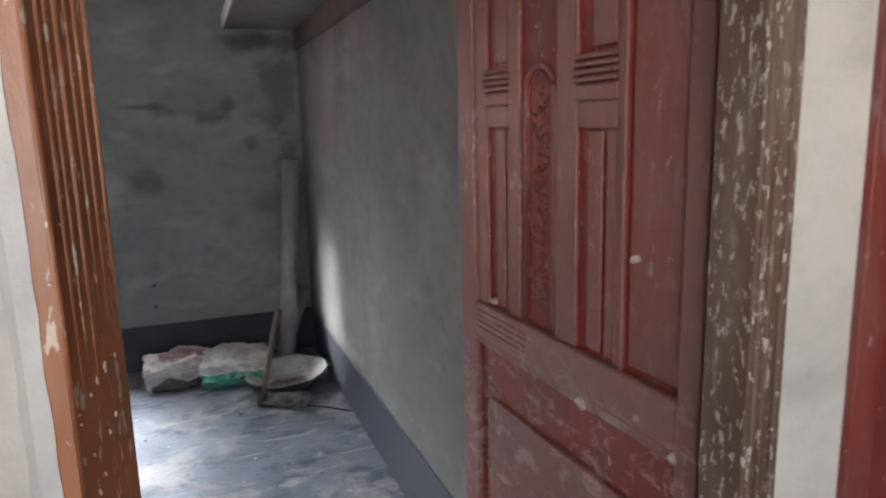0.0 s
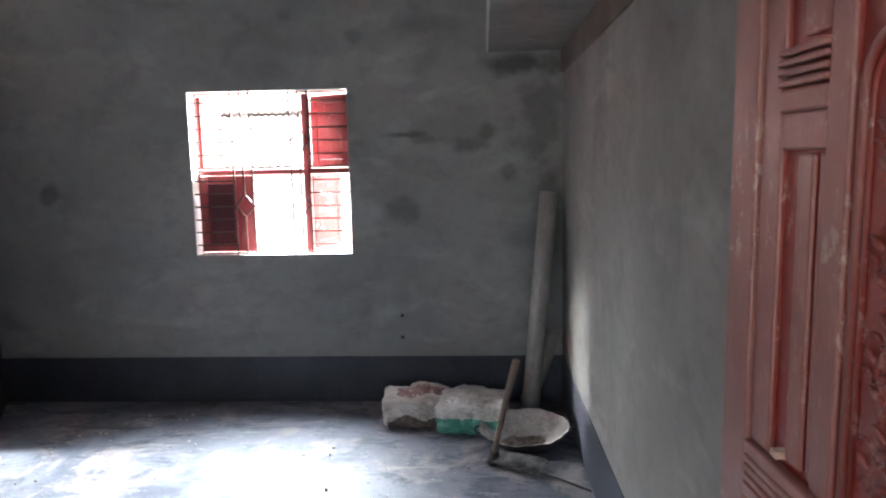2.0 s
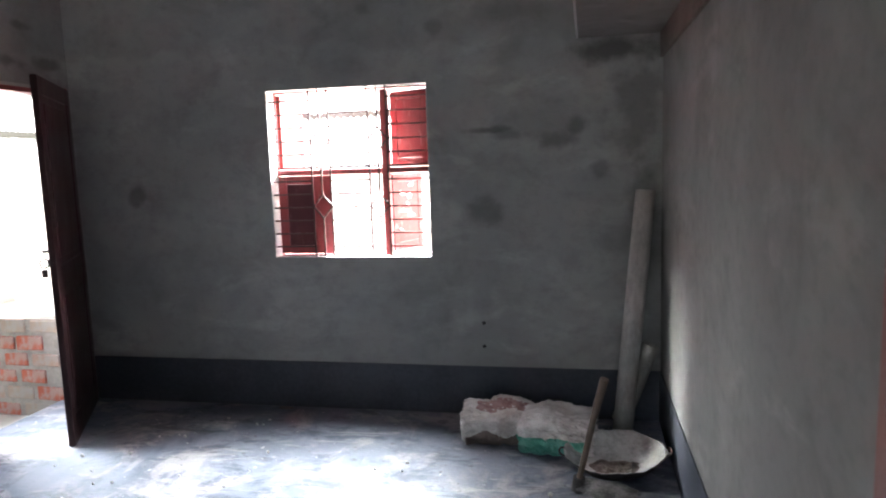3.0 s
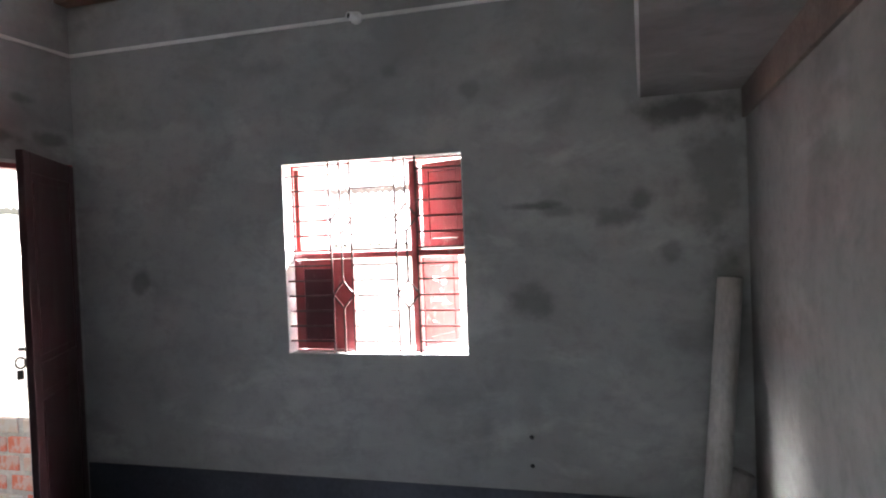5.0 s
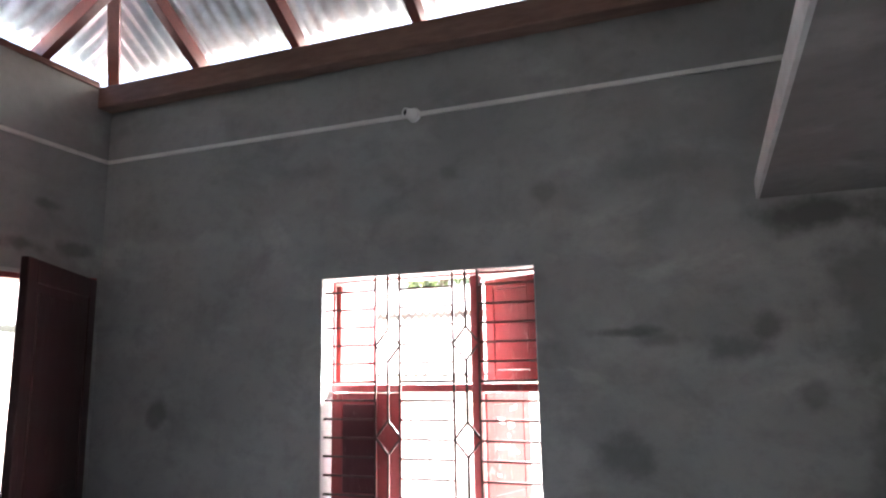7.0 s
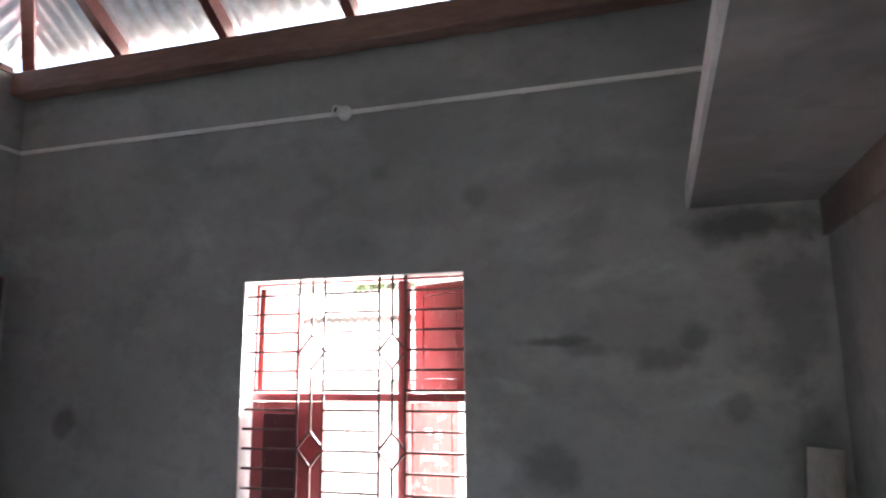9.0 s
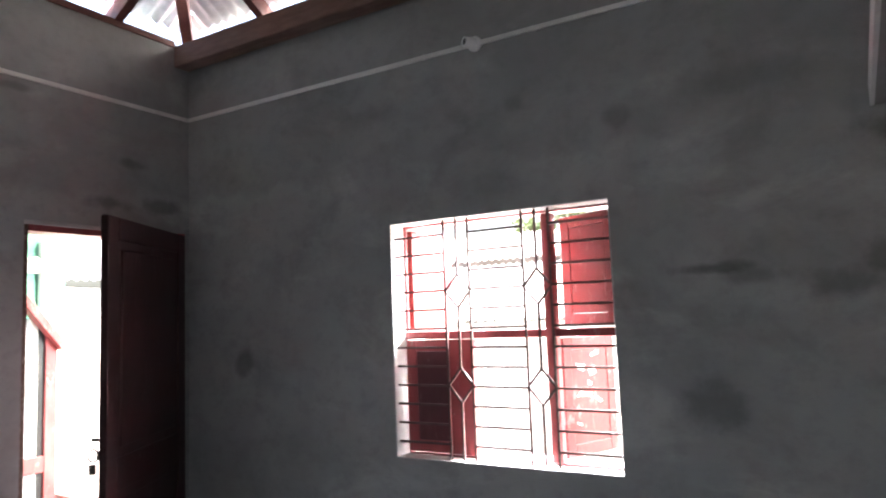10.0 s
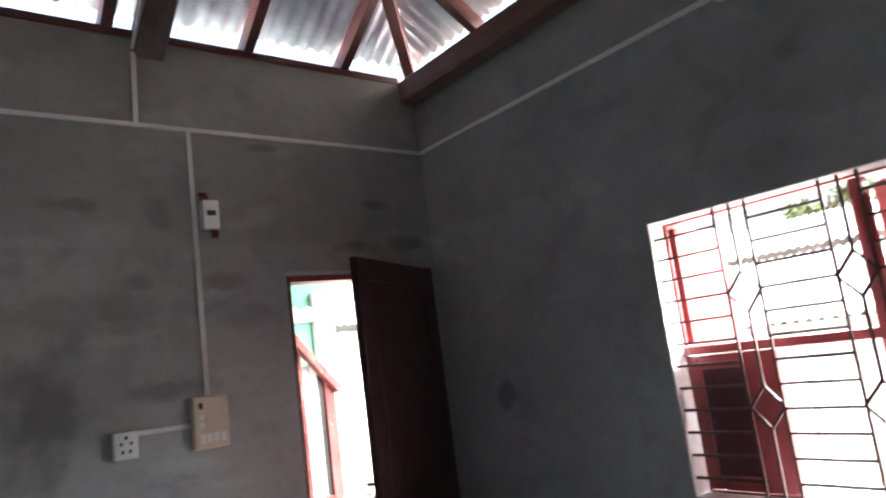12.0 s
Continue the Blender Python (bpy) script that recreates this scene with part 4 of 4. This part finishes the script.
pan = thing("mortar_pan", "round iron mortar pan caked with dry cement", "mortar pan", pose(3.415, 3.83, 0.0, 2, -3, 0))
bm = bmesh.new()
prof = [(r, (z - 0.035) * 0.74) for r, z in [(0.0, 0.045), (0.08, 0.048), (0.15, 0.075), (0.205, 0.125), (0.235, 0.172), (0.246, 0.176), (0.246, 0.171), (0.238, 0.166), (0.21, 0.118), (0.155, 0.066), (0.085, 0.038), (0.0, 0.035)]]
rings = lathe(bm, prof, (0, 0, 0), 48)
for ring in rings[3:9]:
    for k, v in enumerate(ring):
        v.co.z += 0.004 * math.sin(k * 0.9) + 0.003 * math.sin(k * 2.3 + 1)
bmesh.ops.recalc_face_normals(bm, faces=bm.faces[:])
# the pan's downward faces are coloured near black for the shade beneath the rim
for f in bm.faces:
    f.material_index = 1 if f.normal.z < 0.05 else 0
part("pan", bm, [M_PAN, M_PAN_SHADE], pan)
bm = bmesh.new()
bmesh.ops.create_icosphere(bm, subdivisions=5, radius=1.0)
for v in bm.verts:
    a = math.atan2(v.co.y, v.co.x)
    lump = noise.fractal(v.co * 3.0, 1.0, 2.0, 4)
    v.co = Vector((v.co.x * 0.115 * (1 + 0.25 * math.sin(3 * a)), v.co.y * 0.10 * (1 + 0.2 * math.cos(2 * a)) - 0.03, 0.017 + v.co.z * 0.014 + max(v.co.z, 0) * lump * 0.03))
part("mortar_crust", bm, M_CRUST, pan, "brown crust of dried mortar")
for s in (-1, 1):
    bm = bmesh.new()
    tube(bm, [(s * 0.232, -0.05, 0.094), (s * 0.262, -0.035, 0.100), (s * 0.268, 0.0, 0.102), (s * 0.262, 0.035, 0.100), (s * 0.232, 0.05, 0.094)], 0.005, 8)
    part("handle", bm, M_IRON, pan)
hoe = thing("hoe", "worn garden hoe standing on its steel blade", "hoe")
bm = bmesh.new()
tube(bm, [(3.237, 3.575, 0.05), (3.268, 3.553, 0.20), (3.305, 3.522, 0.38), (3.352, 3.487, 0.575)], [0.014, 0.015, 0.016, 0.019], 14)
part("handle", bm, M_HANDLE, hoe, "grimy wooden handle")
bm = bmesh.new()
tube(bm, [(3.232, 3.580, 0.01), (3.240, 3.573, 0.075)], [0.032, 0.027], 16)
part("eye", bm, M_IRON, hoe)
bm = bmesh.new()
rows = []
for i in range(9):
    t = i / 8
    c = Vector((3.235, 3.575, 0.02)).lerp(Vector((3.475, 3.455, 0.014)), t)
    w = 0.028 + 0.035 * min(t * 1.6, 1)
    n = Vector((0.45, 0.89, 0))
    zc = 0.022 * math.sin(math.pi * t) * 0.3 + 0.004
    rows.append([bm.verts.new(c + n * w * s + Vector((0, 0, zc + up + (0.035 * (s + 1) / 2 if s > 0 else 0)))) for s, up in ((-1, 0), (1, 0), (1, 0.005), (-1, 0.005))])
for r0, r1 in zip(rows, rows[1:]):
    for k in range(4):
        bm.faces.new((r0[k], r0[(k + 1) % 4], r1[(k + 1) % 4], r1[k]))
bm.faces.new(rows[0][::-1])
bm.faces.new(rows[-1])
part("blade", bm, M_STEEL, hoe, "bright worn steel blade")

bm = bmesh.new()
tube(bm, [(3.40, 3.50, 0.009), (3.55, 3.40, 0.010), (3.685, 3.28, 0.009)], 0.005, 8)
tagged(part("iron_rod", bm, M_IRON), "dark iron rod lying on the floor by the hoe", "iron rod")

bm = bmesh.new()
tube(bm, [(1.36, 4.435, 0.010), (1.40, 4.43, 0.014), (1.45, 4.442, 0.009)], [0.007, 0.010, 0.005], 8)
tagged(part("mortar_lump", bm, M_CRUST), "small dark lump of mortar on the floor by the wall", "mortar lump")

# crumbs of plaster lying on the floor
bm = bmesh.new()
rng = random.Random(5)
for k in range(70):
    x, y = rng.uniform(0.5, 3.5), rng.uniform(1.6, 4.4)
    r = rng.uniform(0.004, 0.012)
    bmesh.ops.create_icosphere(bm, subdivisions=1, radius=r, matrix=pose(x, y, r * 0.4, rng.uniform(0, 90), rng.uniform(0, 90), rng.uniform(0, 90)) @ Matrix.Diagonal((1.4, 1, 0.7, 1)))
tagged(part("plaster_crumbs", bm, M_REVEAL), "scattered crumbs of dry plaster on the floor", "plaster crumbs", kind="stuff")

# ---- outside ----
bm = bmesh.new()
box(bm, -300, 300, -300, 300, -0.9, -0.16)
structure("ground", bm, M_GROUND, "dry pale earth yard", "ground")

brick_wall = thing("brick_wall", "low unplastered red brick wall outside the side door", "brick wall", kind="structure")
bm = bmesh.new()
box(bm, -1.9, -0.28, 4.515, 4.615, -0.42, 0.545)
part("mortar", bm, M_MORTAR, brick_wall)
bm = bmesh.new()
box(bm, -0.110, 0.110, -0.055, 0.055, -0.049, 0.049, bevel=0.010)
brick_mesh = mesh_of("brick", bm, M_BRICK)
rng = random.Random(11)
for row in range(7):
    for k in range(6):
        x = -0.40 - 0.246 * k - (0.12 if row % 2 else 0)
        ob = new("brick", brick_mesh)
        ob.parent = brick_wall
        ob.matrix_basis = pose(x + rng.uniform(-0.008, 0.008), 4.565 + rng.uniform(-0.009, 0.003), 0.495 - 0.121 * row, rng.uniform(-2.5, 2.5), rng.uniform(-2, 2), rng.uniform(-2.5, 2.5)) @ Matrix.Diagonal((rng.uniform(0.88, 1.04), 1, rng.uniform(0.86, 1.06), 1))

shed = thing("green_outbuilding", "mint green plastered outbuilding across the passage", "outbuilding")
bm = bmesh.new()
box(bm, -1.95, -1.75, 2.0, 4.82, -0.42, 2.80)
part("wall", bm, M_GREEN, shed)
# roof out of view, added so its eave keeps daylight off the green wall
bm = bmesh.new()
corrugated(bm, 1.9, 4.95, lambda y: (0.0, 2.6), lambda y, s, h: (-0.95 - s, y, 2.72 + s * 0.12 + h), 0.09, 0.014)
part("roof", bm, M_TIN, shed, "unseen corrugated iron roof added to shade the green wall")
bm = bmesh.new()
box(bm, -1.76, -1.70, 2.0, 4.80, 1.98, 2.05, bevel=0.01)
for k in range(16):
    y = 4.2 + 0.038 * k
    bmesh.ops.create_icosphere(bm, subdivisions=1, radius=0.03, matrix=pose(-1.70, y, 2.06 + 0.012 * math.sin(k * 2.1)))
part("ledge", bm, M_REVEAL, shed, "broken pale ledge")
bm = bmesh.new()
box(bm, -1.74, -1.68, 4.62, 4.72, -0.42, 2.2, bevel=0.005)
part("corner_post", bm, M_YARD, shed)

gate = thing("pink_gate", "faded pink wooden gate with a sloping top rail", "gate")
for y0, z1 in ((4.22, 1.86), (4.445, 1.56)):
    bm = bmesh.new()
    box(bm, -1.33, -1.28, y0 - 0.012, y0 + 0.062, -0.42, z1, bevel=0.004)
    part("post", bm, M_PINK, gate)
bm = bmesh.new()
bar(bm, (-1.27, 4.15, 1.93), (-1.27, 4.53, 1.47), 0.05, 0.085, up=(1, 0, 0), bevel=0.004)
part("top_rail", bm, M_PINK, gate)
bm = bmesh.new()
box(bm, -1.325, -1.285, 4.275, 4.445, 0.70, 0.80, bevel=0.004)
part("rail", bm, M_PINK, gate)
for k, (y0, mat) in enumerate(((4.275, M_TIN), (4.335, M_YARD), (4.395, M_BLACK))):
    bm = bmesh.new()
    box(bm, -1.318, -1.30, y0 + 0.002, y0 + 0.058, -0.40, 1.66, bevel=0.002)
    part("board", bm, mat, gate)

barn = thing("tin_shed", "pale tin-roofed shed across the sunny yard", "shed")
bm = bmesh.new()
box(bm, -4.6, -4.4, 5.2, 11.0, -0.42, 2.05)
part("wall", bm, M_YARD, barn)
bm = bmesh.new()
box(bm, -4.4, -4.36, 6.1, 11.0, 1.72, 2.05)
part("vent_band", bm, M_TIN, barn, "grey slatted vent under the eave")
for k in range(6):
    bm = bmesh.new()
    box(bm, -4.36, -4.28, 6.3 + 0.75 * k, 6.4 + 0.75 * k, -0.42, 2.05, bevel=0.005)
    part("post", bm, M_YARD, barn)
bm = bmesh.new()
corrugated(bm, 5.9, 11.2, lambda y: (0.0, 2.4), lambda y, s, h: (-4.05 - s, y, 2.12 + s * 0.35 + h), 0.1, 0.014)
part("roof", bm, M_TIN, barn, "corrugated iron roof sheet")

fence = thing("board_fence", "bleached wooden board fence beyond the window", "fence")
rng = random.Random(2)
for k in range(22):
    x = -0.8 + 0.135 * k
    bm = bmesh.new()
    box(bm, 0, 0.125, 0, 0.02, -0.42, 1.30 + rng.uniform(-0.05, 0.05), bevel=0.003)
    part("board", bm, M_BOARD, fence, m=pose(x, 6.15 + rng.uniform(-0.006, 0.006), 0, 0, rng.uniform(-0.6, 0.6), 0))
for z in (0.1, 1.0):
    bm = bmesh.new()
    box(bm, -0.85, 2.2, 6.172, 6.21, z, z + 0.07, bevel=0.003)
    part("rail", bm, M_BOARD, fence)

hut = thing("tin_hut", "low hut with bright corrugated iron roof", "hut")
bm = bmesh.new()
box(bm, -3.6, 2.5, 7.6, 10.6, -0.42, 1.5)
part("wall", bm, M_YARD, hut)
bm = bmesh.new()
corrugated(bm, -3.9, 2.7, lambda x: (0.0, 1.7), lambda x, s, h: (x, 7.3 + s, 1.52 + s * 0.36 + h), 0.09, 0.014)
part("roof", bm, M_TIN, hut, "corrugated iron roof sheet")
bm = bmesh.new()
box(bm, -3.4, 2.2, 9.08, 9.2, 1.5, 2.22)
part("clerestory_wall", bm, M_MORTAR, hut, "grey boarded strip between the roofs")
bm = bmesh.new()
corrugated(bm, -3.4, 2.2, lambda x: (0.0, 1.6), lambda x, s, h: (x, 9.0 + s, 2.20 + s * 0.30 + h), 0.09, 0.014)
part("upper_roof", bm, M_TIN, hut, "second corrugated iron roof sheet")


def tree(x, y, h, seed, spread):
    rng = random.Random(seed)
    th = thing("tree", "leafy green tree beyond the yard roofs", "tree", pose(x, y, -0.42), group="yard trees")
    bm = bmesh.new()
    tube(bm, [(0, 0, 0), (0.06, 0.02, h * 0.35), (0.02, -0.05, h * 0.7), (0.1, 0, h * 0.95)], [0.16, 0.12, 0.08, 0.03], 10)
    tips = []
    for k in range(9):
        a, z = k * 2.4, h * (0.45 + 0.055 * k)
        e = Vector((math.cos(a), math.sin(a), 0.55)) * spread * rng.uniform(0.5, 0.95) + Vector((0, 0, z))
        tube(bm, [(0.03, 0, z), (e * 0.5 + Vector((0, 0, z * 0.5)))[:], e[:]], [0.05, 0.03, 0.012], 6)
        tips.append(e)
    part("trunk", bm, M_BARK, th)
    verts, faces = [], []
    for e in tips:
        for k in range(170):
            c = e + Vector((rng.gauss(0, 1), rng.gauss(0, 1), rng.gauss(0, 0.7))) * spread * 0.26
            d = Vector((rng.uniform(-1, 1), rng.uniform(-1, 1), rng.uniform(-0.9, 0.3))).normalized()
            s = d.cross(Vector((rng.uniform(-1, 1), rng.uniform(-1, 1), 1))).normalized()
            ln, w = rng.uniform(0.12, 0.26), rng.uniform(0.025, 0.05)
            i = len(verts)
            verts += [(c)[:], (c + d * ln * 0.5 + s * w)[:], (c + d * ln)[:], (c + d * ln * 0.5 - s * w)[:]]
            faces.append((i, i + 1, i + 2, i + 3))
    me = bpy.data.meshes.new("crown")
    me.from_pydata(verts, [], faces)
    me.materials.append(M_LEAF.m)
    ob = new("crown", me)
    ob.parent = th


tree(-1.45, 13.3, 3.9, 2, 0.6)
